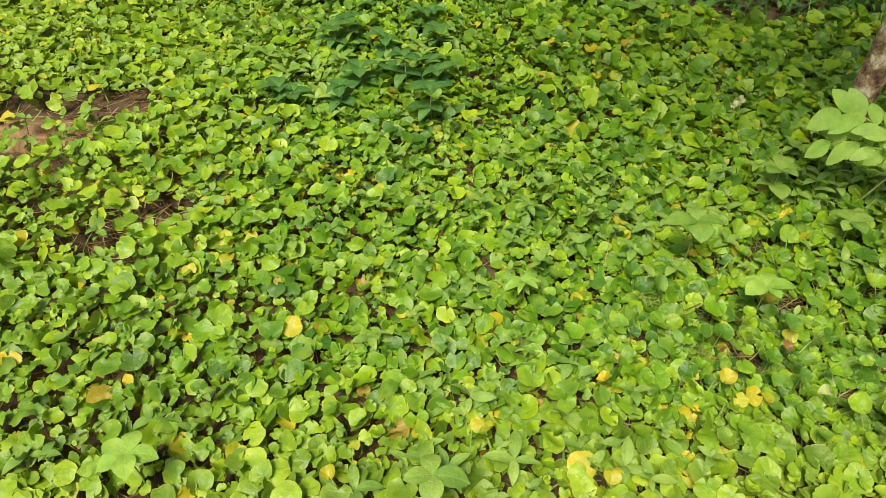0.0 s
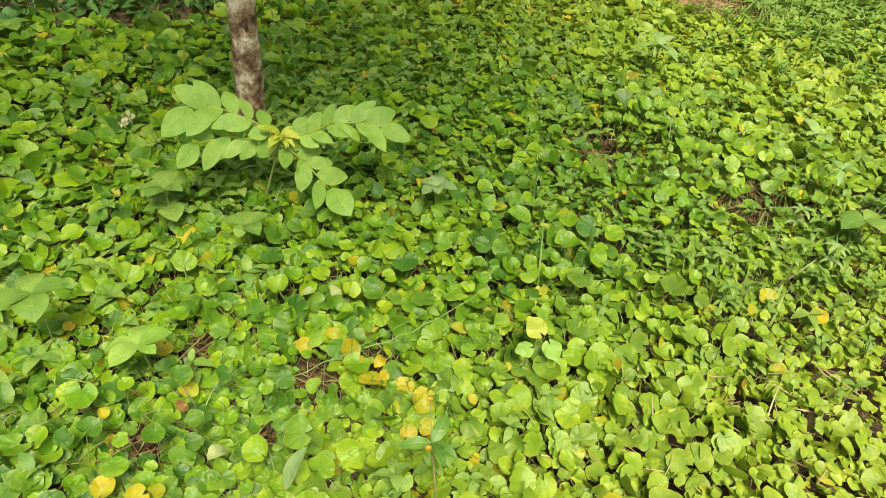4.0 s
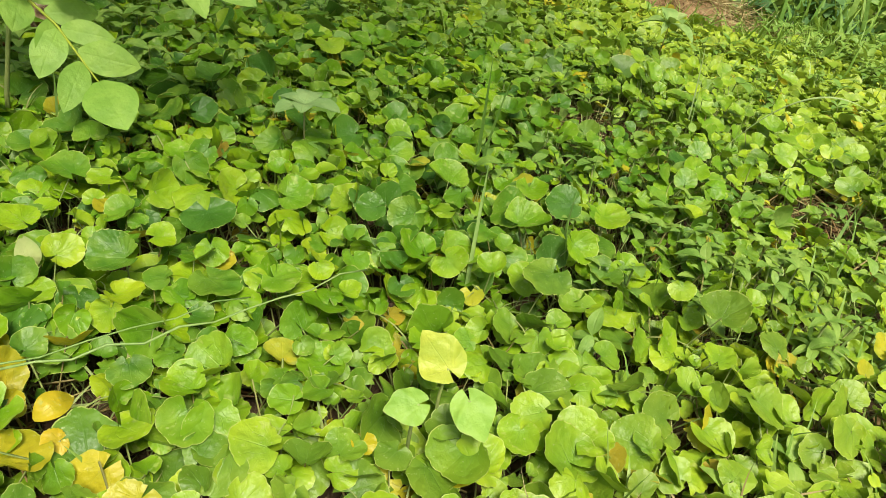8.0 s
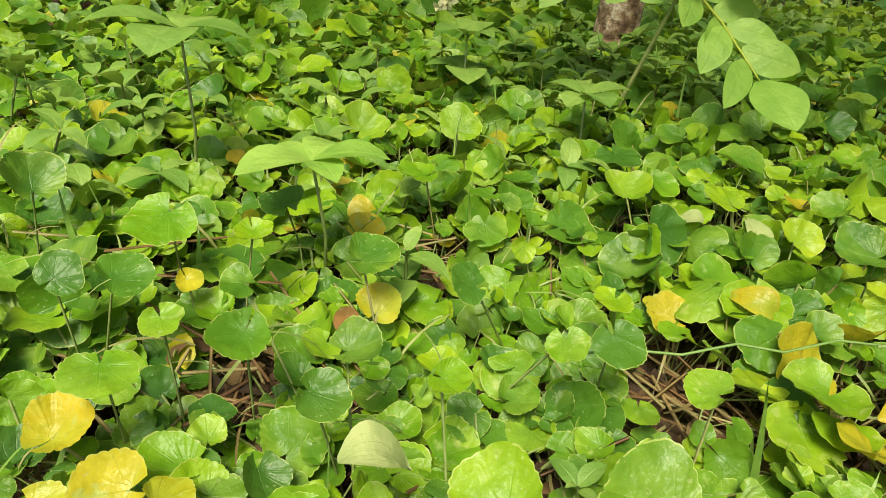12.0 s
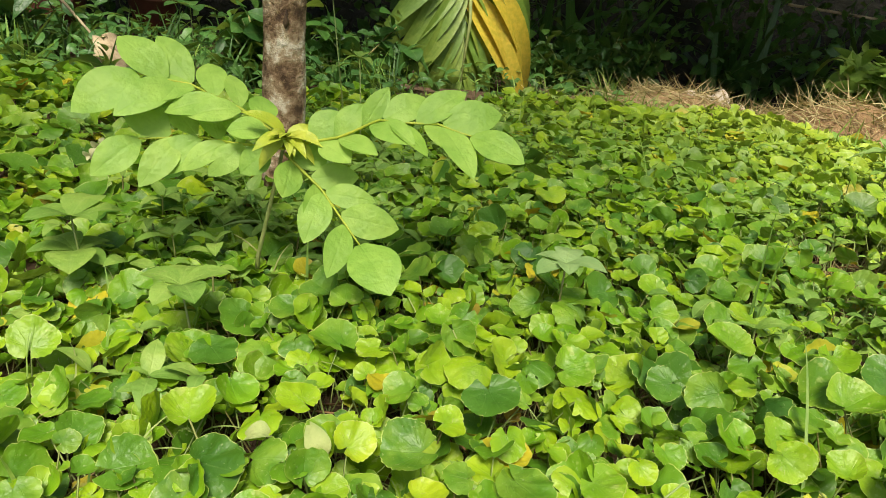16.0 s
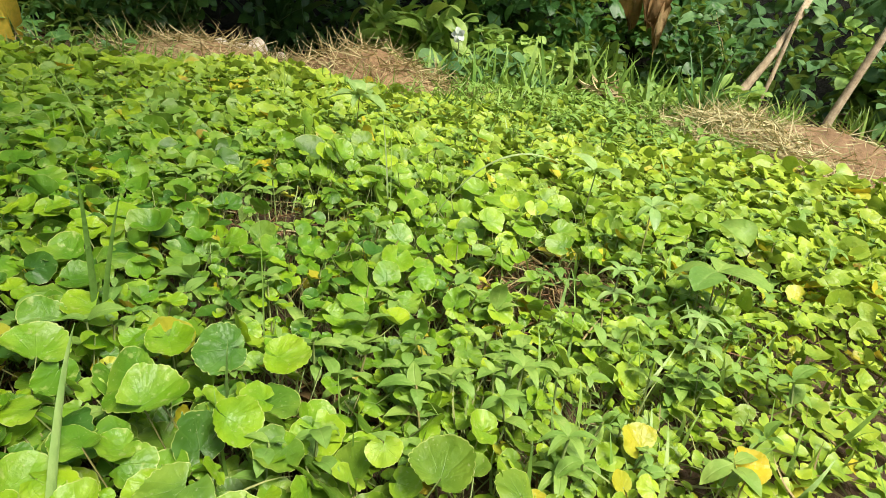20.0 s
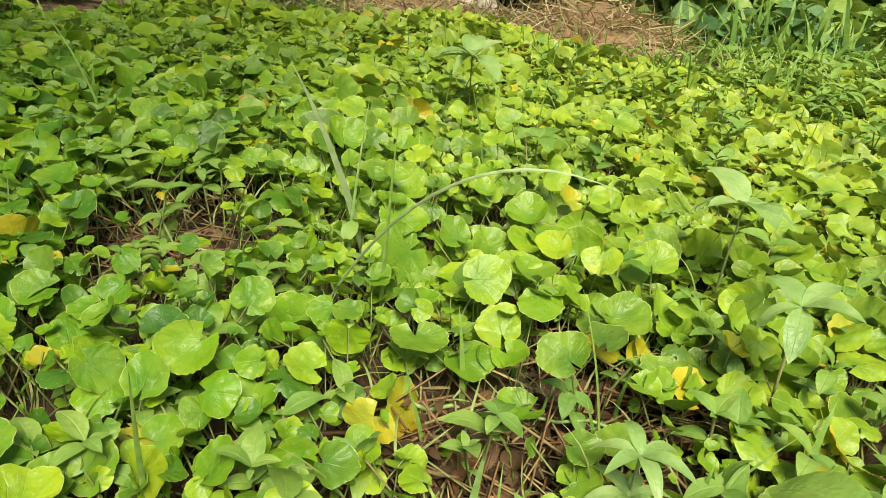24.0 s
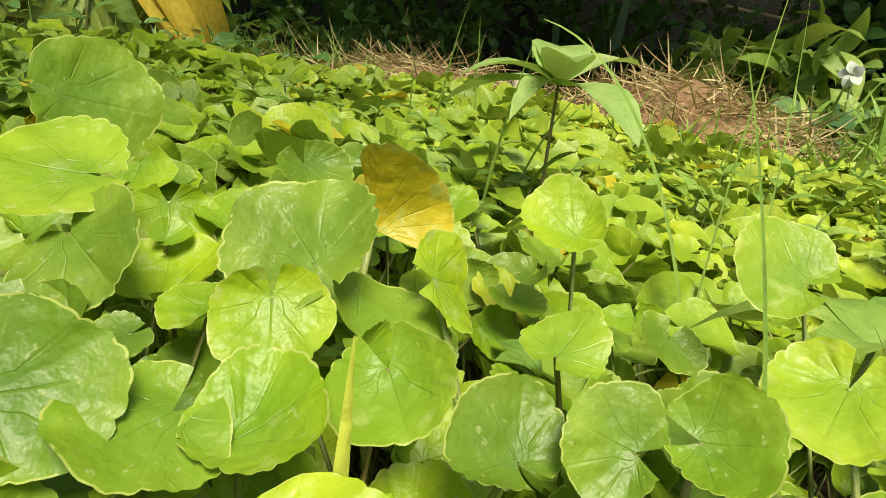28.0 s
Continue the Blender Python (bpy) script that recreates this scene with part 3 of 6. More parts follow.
def add_stalks(stems, joint, r):
    foot = joint.copy()
    foot[:, :2] += r.normal(0, 0.028, (len(joint), 2))
    foot[:, 2] = soil_z(foot[:, 0], foot[:, 1]) - 0.01
    m, ln = along(foot, joint)
    n = len(joint)
    stems.add(STEM, foot, m, np.stack([np.full(n, 0.0007), np.full(n, 0.0007), ln], 1))


def lay_single(pts, size, r, stems, to, lean, rise):
    """Leaves in the stretches that the walk passes closest: each its own object."""
    joints = []
    for x, y in pts:
        s = size * float(np.clip(r.lognormal(0, 0.3), 0.5, 1.6))
        h = float(bed_height(x, y)) * r.uniform(0.45, 1.0) * rise
        if any((x - b[0]) ** 2 + (y - b[1]) ** 2 < (b[3] * 1.0) ** 2 for b in BIG):
            h = min(h, 0.8 * rise * float(bed_height(x, y)))
        turn = turns(np.array(r.uniform(0, 6.3)), np.array(float(np.clip(r.normal(lean, 0.3), 0, 1.2))), np.array(math.atan2(to[1] - y, to[0] - x) + r.normal(0, 0.8)))
        place = np.array([x, y, float(soil_z(x, y)) + h])
        lay_one(int(r.integers(len(HI))), place, turn, s)
        joints.append(place + turn @ [0, -0.42 * s, 0])
    add_stalks(stems, np.array(joints), r)


def lay_big(stems, r):
    joints = []
    for k, (x, y, z, rad, to) in enumerate(BIG):
        toward = math.atan2(to[1] - y, to[0] - x) + r.normal(0, 0.5)
        turn = turns(np.array(r.uniform(0, 6.3)), np.array(float(np.clip(r.normal(0.20 if to == (1.58, 0.40) else 0.72 if x > 1.66 and z > 0 else 0.42, 0.22), 0.0, 1.1))), np.array(toward))
        place = np.array([x, y, z])
        lay_one(k % len(HI), place, turn, rad)
        joints.append(place + turn @ [0, -0.42 * rad, 0])
    add_stalks(stems, np.array(joints), r)


def build_bed():
    r = np.random.default_rng(21)
    near, mid, far, stems, gold, spare = (Leafy() for _ in range(6))
    zones = ((7400, 0.2, 2.3, 0.25, 1.25, FINE, near, 0.0094), (5600, -1.4, 0.2, 0.2, 2.0, PLAIN, mid, 0.0098), (7600, 0.2, 2.3, -0.2, 0.25, PLAIN, mid, 0.0088), (4300, 2.3, 2.8, -0.4, 2.0, PLAIN, mid, 0.0120), (4200, 0.2, 2.3, 1.25, 1.8, PLAIN, mid, 0.0122),
             (3300, 2.8, 3.3, -0.4, 2.0, ROUGH, far, 0.0130), (3300, 0.2, 2.3, 1.8, 2.3, ROUGH, far, 0.0130), (2200, -1.8, 0.2, 2.0, 2.7, ROUGH, far, 0.0160), (1900, -1.8, -1.4, 0.2, 2.0, ROUGH, far, 0.0135), (2600, -1.4, 0.2, -0.1, 0.2, PLAIN, mid, 0.0110))
    for k, (dense, x0, x1, y0, y1, tms, lump, size) in enumerate(zones):
        pts = spread(int(dense * (x1 - x0) * (y1 - y0)), x0, x1, y0, y1, 40 + k)
        x, y = pts[:, 0], pts[:, 1]
        edge = np.minimum(2.50 + 0.50 * y + 0.03 * np.sin(9 * y), 3.13 + 0.0 * y)
        back = np.interp(x, (-1.8, -0.5, -0.1, 0.2, 0.7, 1.3, 1.9, 2.1, 2.35, 2.55, 2.65, 2.73, 2.95, 3.2), (2.6, 2.5, 2.12, 2.06, 2.02, 2.06, 2.12, 1.97, 1.97, 1.90, 1.68, 1.30, 1.22, 1.12)) + 0.03 * np.sin(11 * x)
        ragged = (y > -0.10 + 0.07 * np.sin(3.1 * x) + 0.05 * np.sin(7.3 * x + 1)) & (x > -1.6 + 0.10 * np.sin(4.1 * y) + 0.05 * np.sin(11 * y))
        pts = pts[(x < edge) & (y < back) & ragged]
        if lump is near:
            x, y = pts[:, 0], pts[:, 1]
            for cx, cy, w, to, lean, rise in ((0.60, 0.66, 0.13, (0.55, 0.43), 0.35, 1.0), (1.79, 0.93, 0.11, (1.74, 0.6), 0.6, 1.65)):
                own = (np.abs(pts[:, 0] - cx) < w) & (np.abs(pts[:, 1] - cy) < 0.12)
                lay_single(pts[own], size, r, stems, to, lean, rise)
                pts = pts[~own]
        if lump is near:
            # toothed leaves where the walk comes close, plainer ones round them
            close = (pts[:, 0] > 0.32) & (pts[:, 0] < 2.08) & (pts[:, 1] > 0.36) & (pts[:, 1] < 1.12)
            lay_leaves(mid, None, pts[~close], PLAIN, r, size, spare)
            pts = pts[close]
        lay_leaves(lump, stems if k == 0 else None, pts, tms, r, size, gold)
    lay_big(stems, r)
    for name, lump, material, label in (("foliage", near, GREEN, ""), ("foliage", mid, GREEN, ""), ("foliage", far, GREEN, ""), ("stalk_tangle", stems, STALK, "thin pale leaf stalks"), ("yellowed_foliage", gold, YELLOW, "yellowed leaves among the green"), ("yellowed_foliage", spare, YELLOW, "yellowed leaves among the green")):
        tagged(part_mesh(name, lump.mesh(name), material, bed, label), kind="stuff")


build_bed()

# ---- the sapling with feather leaves, and the tree behind it ----
LEAFLET = [blade_leaf(10, 0.25, 0.05, 0.3, 0.07, 0.10, 0.44), blade_leaf(10, 0.30, 0.06, 0.5, 0.08, 0.06, 0.46), blade_leaf(10, 0.38, 0.08, 0.2, 0.06, 0.10, 0.48)]
LEAFLET_MESH = [single(t, "leaflet") for t in LEAFLET]
for me in LEAFLET_MESH:
    me.materials.append(LIME)


def set_frame(ob, at, y, up, size):
    """Puts ob at a place with its +y along y and its +z near up."""
    y = Vector(y).normalized()
    x = y.cross(Vector(up)).normalized()
    z = x.cross(y)
    ob.matrix_local = Matrix.Translation(at) @ Matrix((x, y, z)).transposed().to_4x4() @ Matrix.Diagonal((*size, 1))


def compound_leaf(plant, pts, pairs, length, seed, up=(-0.15, -0.75, 0.6), wide_end=True, lean=0.55):
    """A feather leaf: a bent rachis through the points, pairs of leaflets nearly opposite, and one at the tip that points to the last point."""
    r = random.Random(seed)
    pts = [Vector(p) for p in pts]
    up = Vector(up)
    knots = pts[:-1]
    line = []
    for k in range(len(knots) - 1):
        a, b = knots[k], knots[k + 1]
        da = (knots[min(k + 2, len(knots) - 1)] - knots[max(k, 0)]) * 0.25
        db = (b - knots[max(k - 1, 0)]) * 0.25
        for step in range(8):
            t = step / 8
            h1, h2 = (1 + 2 * t) * (1 - t) ** 2, t * t * (3 - 2 * t)
            line.append(a * h1 + b * h2 + (db * (t - 1) * t * t + da * t * (1 - t) ** 2) * (1 if 0 < k else 0.5))
    line.append(knots[-1])
    n = len(line)
    leaf = part("compound_leaf", tube(line, [0.0016 - 0.0008 * k / (n - 1) for k in range(n)], 6), FRESH, plant)
    for k in range(pairs):
        for hand in (-1, 1):
            t = 0.14 + 0.74 * (k + 0.22 * (hand > 0)) / (pairs - 0.5)
            i = min(n - 2, int(t * (n - 1)))
            at = line[i]
            way = (line[min(i + 2, n - 1)] - line[max(i - 1, 0)]).normalized()
            side = way.cross(up).normalized()
            grow = length * (0.55 + 0.45 * min(1.0, 1.3 * t)) * r.uniform(0.92, 1.06)
            y = way * (lean + 0.25 * t) + side * hand * 0.85 + Vector((0, 0, r.uniform(-0.10, 0.02)))
            ob = new("leaflet", LEAFLET_MESH[2 if k == 0 else (0, 1)[(k + (hand > 0)) % 2]])
            ob.parent = leaf
            set_frame(ob, at + side * hand * 0.0012, y, up + Vector((r.uniform(-0.3, 0.3), r.uniform(-0.2, 0.2), r.uniform(-0.15, 0.15))) - side * hand * 0.25, (grow,) * 3)
    ob = new("leaflet", LEAFLET_MESH[2 if wide_end else 1])
    ob.parent = leaf
    end = pts[-1] - pts[-2]
    set_frame(ob, pts[-2], end, up, (end.length,) * 3)
    return leaf


def build_sapling():
    top = Vector((0.858, 1.020, 0.160))
    plant = thing("tree_sapling", "young sapling with pale green feather leaves growing out of the bed", "sapling")
    part("stem", tube([(0.838, 1.085, -0.06), (0.842, 1.068, 0.03), (0.850, 1.040, 0.10), top], [0.0026, 0.0023, 0.0020, 0.0016], 8), STALK, plant, "thin brownish green stem")
    compound_leaf(plant, [top - Vector((0, 0, 0.012)), (0.884, 0.992, 0.120), (0.904, 0.945, 0.083), (0.912, 0.890, 0.058)], 4, 0.056, 1)
    compound_leaf(plant, [top - Vector((0, 0, 0.006)), (0.898, 0.998, 0.166), (0.930, 0.976, 0.186), (0.974, 0.952, 0.187), (0.998, 0.932, 0.180), (1.030, 0.892, 0.166)], 6, 0.056, 2, (-0.2, -0.7, 0.7), False, 0.85)
    compound_leaf(plant, [top, (0.826, 1.058, 0.182), (0.790, 1.092, 0.197), (0.746, 1.098, 0.205), (0.690, 1.085, 0.175)], 5, 0.060, 3, (0.1, -0.75, 0.65), False, 0.75)
    compound_leaf(plant, [top - Vector((0, 0, 0.008)), (0.826, 1.050, 0.150), (0.790, 1.078, 0.152), (0.742, 1.086, 0.149), (0.700, 1.072, 0.121)], 5, 0.058, 4, (0.1, -0.8, 0.6), False, 0.55)
    bud = single(blade_leaf(6, 0.22, 0.03, 0.6, 0.12, 0.4, 0.4), "young_leaflet")
    bud.materials.append(FRESH)
    r = random.Random(12)
    for k in range(17):
        ob = new("young_leaflet", bud)
        ob.parent = plant
        ang = 2.4 * k
        size = r.uniform(0.026, 0.044)
        set_frame(ob, top + Vector((0, -0.002, 0.003)), (0.75 * math.cos(ang), 0.5 * math.sin(ang) - 0.35, r.uniform(-0.75, 0.35)), (0, -0.6, 1), (size * 0.8, size, size))


build_sapling()


def build_trunk():
    tree = thing("young_tree", "slim tree trunk with blotched pale grey and brown bark", "tree")
    r = random.Random(5)
    pts, rad = [], []
    for k in range(26):
        z = -0.08 + 0.05 * k
        pts.append((0.932 + 0.010 * z + 0.003 * math.sin(9 * z), 1.330 + 0.004 * math.cos(7 * z), z))
        rad.append(0.0278 + 0.008 * math.exp(-max(z + 0.06, 0) * 18) + 0.0012 * r.uniform(-1, 1) - 0.004 * max(z, 0) / 1.2)
    part("trunk", tube(pts, rad, 26, 0.035), BARK, tree)
    # scars: sunken dark splits in the bark
    for a, z, h in ((-1.7, 0.245, 0.022), (-2.1, 0.30, 0.016)):
        c, rr = Vector((0.932 + 0.01 * z, 1.330, z)), 0.0274
        bm = tube([c + Vector((math.cos(a + 0.06 * s) * rr, math.sin(a + 0.06 * s) * rr, h * (s - 0.5))) for s in (0, 0.3, 0.6, 1)], [0.001, 0.0035, 0.003, 0.0008], 6, 0.2)
        part("bark_scar", bm, DARKWOOD, tree, "dark split in the bark")
    # unseen limbs and crown, added above the view to shade the bed round the trunk
    for k, (dx, dy, dz) in enumerate(((0.45, -0.55, 0.70), (-0.35, -0.6, 0.72), (0.75, -0.25, 0.78), (-0.75, -0.55, 0.70), (-0.18, -1.10, 0.76))):
        p = Vector((0.95, 1.33, 1.10))
        part("limb", tube([p, p + Vector((dx, dy, dz)) * 0.5, p + Vector((dx, dy, dz * 0.9))], [0.019, 0.013, 0.006], 8, 0.05), BARK, tree)
    crown = Leafy()
    rr = np.random.default_rng(77)
    n = 1400
    ctr = np.array([[1.35, 0.75, 1.75], [0.65, 0.65, 1.75], [1.0, 1.05, 1.7], [1.75, 1.10, 1.85], [0.20, 0.75, 1.75], [0.78, 0.18, 1.80]])[rr.integers(0, 6, n)]
    p = ctr + rr.normal(0, 1, (n, 3)) * [0.26, 0.24, 0.16]
    crown.add(LEAFLET[0], p, turns(rr.uniform(0, 6.3, n), rr.uniform(0, 0.9, n), rr.uniform(0, 6.3, n)), rr.uniform(0.06, 0.09, n))
    tagged(part_mesh("crown", crown.mesh("crown"), LIME, tree), kind="stuff")


build_trunk()


# ---- background: hedge, palm frond, mound, bank ----
def foliage_thing(name, label, category, at, spans, count, templates, material, size, seed, stems=5, lean=0.7, group="", stem_mat=None, stem_rad=0.004):
    """A leafy plant: crooked stems from the foot, and leaves held along them in an uneven crown."""
    r = np.random.default_rng(seed)
    x, y = at
    z = float(soil_z(np.array(x), np.array(y)))
    plant = thing(name, label, category, group=group)
    heads = []
    for k in range(stems):
        tip = np.array([x + r.uniform(-1, 1) * spans[0], y + r.uniform(-1, 1) * spans[1], z + spans[2] * r.uniform(0.55, 1.0)])
        mid = np.array([x + 0.35 * (tip[0] - x) + r.normal(0, 0.02), y + 0.35 * (tip[1] - y), z + 0.5 * (tip[2] - z)])
        foot = np.array([x + r.normal(0, 0.03), y + r.normal(0, 0.03), z - 0.03])
        part("stem", tube([foot, mid, tip], [stem_rad, stem_rad * 0.8, stem_rad * 0.4], 5, 0.05), stem_mat or STALK, plant)
        heads.append((foot, mid, tip))
    lump = Leafy()
    which = r.integers(0, stems, count)
    f = r.uniform(0.25, 1.05, count)[:, None]
    a, m, b = (np.array([h[k] for h in heads])[which] for k in (0, 1, 2))
    p = (1 - f) ** 2 * a + 2 * f * (1 - f) * m + f * f * b + r.normal(0, 1, (count, 3)) * np.array(spans) * [0.13, 0.13, 0.07]
    p[:, 2] = np.maximum(p[:, 2], soil_z(p[:, 0], p[:, 1]) + 0.01)
    kind = r.integers(0, len(templates), count)
    turn = turns(r.uniform(0, 6.3, count), np.abs(r.normal(lean, 0.35, count)), r.uniform(0, 6.3, count))
    s = size * np.clip(r.lognormal(0, 0.28, count), 0.5, 1.8)
    for k, tm in enumerate(templates):
        lump.add(tm, p[kind == k], turn[kind == k], s[kind == k])
    tagged(part_mesh("foliage", lump.mesh("foliage"), material, plant), kind="stuff")
    return plant


def grass_tuft(name, label, at, count, height, width, seed, material=None, spreadness=0.5, group="grass tufts", category="grass", foot=0.03, lift=0.0):
    r = np.random.default_rng(seed)
    lump = Leafy()
    x, y = at
    n = count
    p = np.stack([x + r.normal(0, foot, n), y + r.normal(0, foot, n), np.zeros(n)], 1)
    p[:, 2] = soil_z(p[:, 0], p[:, 1]) - 0.005 + lift
    kind = r.integers(0, 3, n)
    turn = turns(r.uniform(0, 6.3, n), np.abs(r.normal(spreadness * 0.6, 0.25, n)), r.uniform(0, 6.3, n))
    ln = height * r.uniform(0.5, 1.1, n)
    s = np.stack([width * r.uniform(0.6, 1.2, n), ln, ln], 1)
    for k in range(3):
        lump.add(BLADES[k], p[kind == k], turn[kind == k], s[kind == k])
    ob = part_mesh(name, lump.mesh(name), material or GRASS, None)
    return tagged(ob, label, category, group, "stuff")


def build_hedge():
    # weeds and shrubs along the far edge
    rows = [
        ((-1.4, 2.45), (0.30, 0.14, 0.40), 420), ((-0.9, 2.40), (0.30, 0.14, 0.38), 420), ((-0.45, 2.42), (0.28, 0.14, 0.40), 420), ((0.0, 2.36), (0.26, 0.14, 0.33), 420), ((0.35, 2.42), (0.22, 0.12, 0.30), 420),
        ((1.15, 2.40), (0.18, 0.10, 0.22), 320), ((1.45, 2.50), (0.16, 0.10, 0.20), 240), ((2.62, 2.95), (0.22, 0.14, 0.28), 260), ((2.9, 3.0), (0.22, 0.14, 0.28), 220), ((3.2, 3.05), (0.22, 0.14, 0.30), 220),
    ]
    for k, (at, spans, n) in enumerate(rows):
        foliage_thing("hedge_shrub", "leafy weeds behind the bed, their green darkened for shade", "shrub", at, spans, n, LANCE if k < 5 else OVAL + LANCE[:1], SHADE, 0.085 if k < 5 else 0.055, 100 + k, 7, 0.75, "shrubs along the hedge")
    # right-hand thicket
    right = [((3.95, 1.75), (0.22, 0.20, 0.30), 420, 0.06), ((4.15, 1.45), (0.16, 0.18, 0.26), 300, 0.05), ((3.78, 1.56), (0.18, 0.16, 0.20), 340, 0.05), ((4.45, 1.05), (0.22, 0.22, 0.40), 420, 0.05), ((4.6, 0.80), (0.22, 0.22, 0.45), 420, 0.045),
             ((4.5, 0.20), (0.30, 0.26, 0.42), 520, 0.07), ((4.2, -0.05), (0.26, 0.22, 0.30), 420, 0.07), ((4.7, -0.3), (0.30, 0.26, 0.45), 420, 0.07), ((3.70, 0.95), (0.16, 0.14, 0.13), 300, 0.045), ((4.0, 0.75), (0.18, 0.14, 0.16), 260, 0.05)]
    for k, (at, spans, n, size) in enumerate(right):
        # three shrubs take the shade-darkened green, the rest a lighter one
        foliage_thing("hedge_shrub", "broad-leaved weeds behind the earth bank, in lit or shaded green", "shrub", at, spans, n, OVAL + LANCE[:1], SHADE if k in (3, 4, 7) else BLUISH, size, 140 + k, 7, 0.7, "shrubs along the hedge")
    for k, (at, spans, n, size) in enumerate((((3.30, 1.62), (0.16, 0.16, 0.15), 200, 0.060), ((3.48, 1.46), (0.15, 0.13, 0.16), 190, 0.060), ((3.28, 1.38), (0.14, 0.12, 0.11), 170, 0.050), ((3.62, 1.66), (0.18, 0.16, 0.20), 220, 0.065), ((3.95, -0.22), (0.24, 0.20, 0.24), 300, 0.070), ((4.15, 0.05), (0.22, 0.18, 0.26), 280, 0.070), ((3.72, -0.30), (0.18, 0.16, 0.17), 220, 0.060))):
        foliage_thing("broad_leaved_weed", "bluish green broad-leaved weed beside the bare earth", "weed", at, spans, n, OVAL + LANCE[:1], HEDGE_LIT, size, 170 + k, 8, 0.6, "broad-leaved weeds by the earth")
    foliage_thing("bamboo_shoot", "young bamboo with bright green narrow leaves behind the mound", "bamboo", (3.55, 2.05), (0.24, 0.20, 0.34), 260, LANCE[2:], GRASS, 0.13, 190, 9, 0.9)
    for k, (x, y, n, h, w) in enumerate(((-0.2, 2.10, 70, 0.22, 0.014), (0.10, 2.12, 70, 0.22, 0.014), (0.35, 2.16, 70, 0.20, 0.014), (0.55, 2.22, 50, 0.15, 0.010), (-0.55, 2.12, 70, 0.22, 0.014), (-0.9, 2.12, 60, 0.22, 0.014), (1.45, 2.25, 40, 0.16, 0.006), (0.92, 2.26, 30, 0.14, 0.008), (2.45, 2.42, 40, 0.18, 0.006), (3.95, 2.20, 110, 0.26, 0.014), (4.05, 2.02, 70, 0.22, 0.014),
                                            (3.9, 0.62, 60, 0.13, 0.008), (4.1, 0.50, 60, 0.16, 0.012), (3.85, 1.15, 60, 0.18, 0.008), (4.05, 1.55, 60, 0.22, 0.008), (4.3, 1.75, 60, 0.22, 0.008), (4.2, 0.20, 50, 0.18, 0.012))):
        grass_tuft("grass_tuft", "tuft of long green grass at the hedge foot", (x, y), n, h, w, 200 + k)

    grass_tuft("grass_tuft", "dark upright tuft of stiff grass behind the bank", (3.40, 0.73), 34, 0.31, 0.016, 230, DEEP, 0.32, foot=0.022)
    for k, (x, y, n, h) in enumerate(((3.26, 1.44, 44, 0.25), (3.16, 1.58, 40, 0.23), (3.30, 1.28, 40, 0.20), (3.46, 1.38, 44, 0.28), (3.20, 1.34, 32, 0.18), (3.34, 0.96, 28, 0.16), (3.58, 0.90, 36, 0.22), (3.80, 1.22, 50, 0.30), (3.86, 1.02, 50, 0.28))):
        grass_tuft("grass_tuft", "tuft of strap-leaved weeds at the hedge foot", (x, y), n, h, 0.022, 260 + k, BLUISH, 0.85, foot=0.06)
    for k, (x, y) in enumerate(((3.72, 0.52), (3.88, 0.30), (3.66, 0.66), (4.00, 0.12))):
        grass_tuft("grass_tuft", "tuft of long green grass behind the bank", (x, y), 30, 0.17, 0.013, 270 + k, None, 0.8, foot=0.05)
    for k, (x, y, n, h) in enumerate(((2.32, 2.04, 26, 0.10), (2.52, 1.98, 22, 0.09), (2.20, 2.14, 24, 0.10), (2.62, 2.02, 14, 0.08), (2.74, 1.42, 26, 0.10), (2.66, 1.60, 16, 0.08), (2.92, 1.30, 26, 0.12), (2.80, 1.36, 20, 0.10), (2.66, 1.22, 30, 0.13), (2.78, 1.22, 30, 0.13), (2.88, 1.14, 26, 0.12), (2.58, 1.36, 26, 0.12), (2.54, 1.52, 24, 0.11), (2.98, 1.22, 26, 0.14), (2.60, 2.36, 22, 0.14), (2.20, 2.30, 22, 0.12))):
        grass_tuft("grass_tuft", "short green grass growing on the bare earth", (x, y), n, h, 0.006, 240 + k, spreadness=0.8, foot=0.09, lift=0.03)


build_hedge()


def build_strap_clump():
    r = np.random.default_rng(9)
    straps = []
    for tm in (grass_blade(9, 0.6), grass_blade(9, 1.3), grass_blade(9, 2.0)):
        me = single(tm, "strap_leaf")
        # strap leaves share the green that has shade darkened into it
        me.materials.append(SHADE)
        me.polygons.foreach_set("use_smooth", [True] * len(me.polygons))
        straps.append(me)
    for (x, y), n in (((3.75, 3.0), 40), ((4.15, 2.8), 32), ((3.2, 3.35), 30), ((2.85, 3.4), 22)):
        clump = thing("strap_leaf_clump", "clump of long drooping strap leaves in the shade", "plant", group="strap clumps")
        for k in range(n):
            ob = new("strap_leaf", straps[k % 3])
            ob.parent = clump
            px, py, ln = x + r.normal(0, 0.09), y + r.normal(0, 0.09), 0.85 * r.uniform(0.5, 1.1)
            turn = turns(np.array(r.uniform(0, 6.3)), np.array(abs(r.normal(0.25, 0.22))), np.array(r.uniform(0, 6.3)))
            m = Matrix([list(map(float, row)) for row in turn]).to_4x4()
            ob.matrix_local = Matrix.Translation((px, py, float(soil_z(px, py)) - 0.005)) @ m @ Matrix.Diagonal((0.045 * r.uniform(0.6, 1.2), ln, ln, 1))


build_strap_clump()


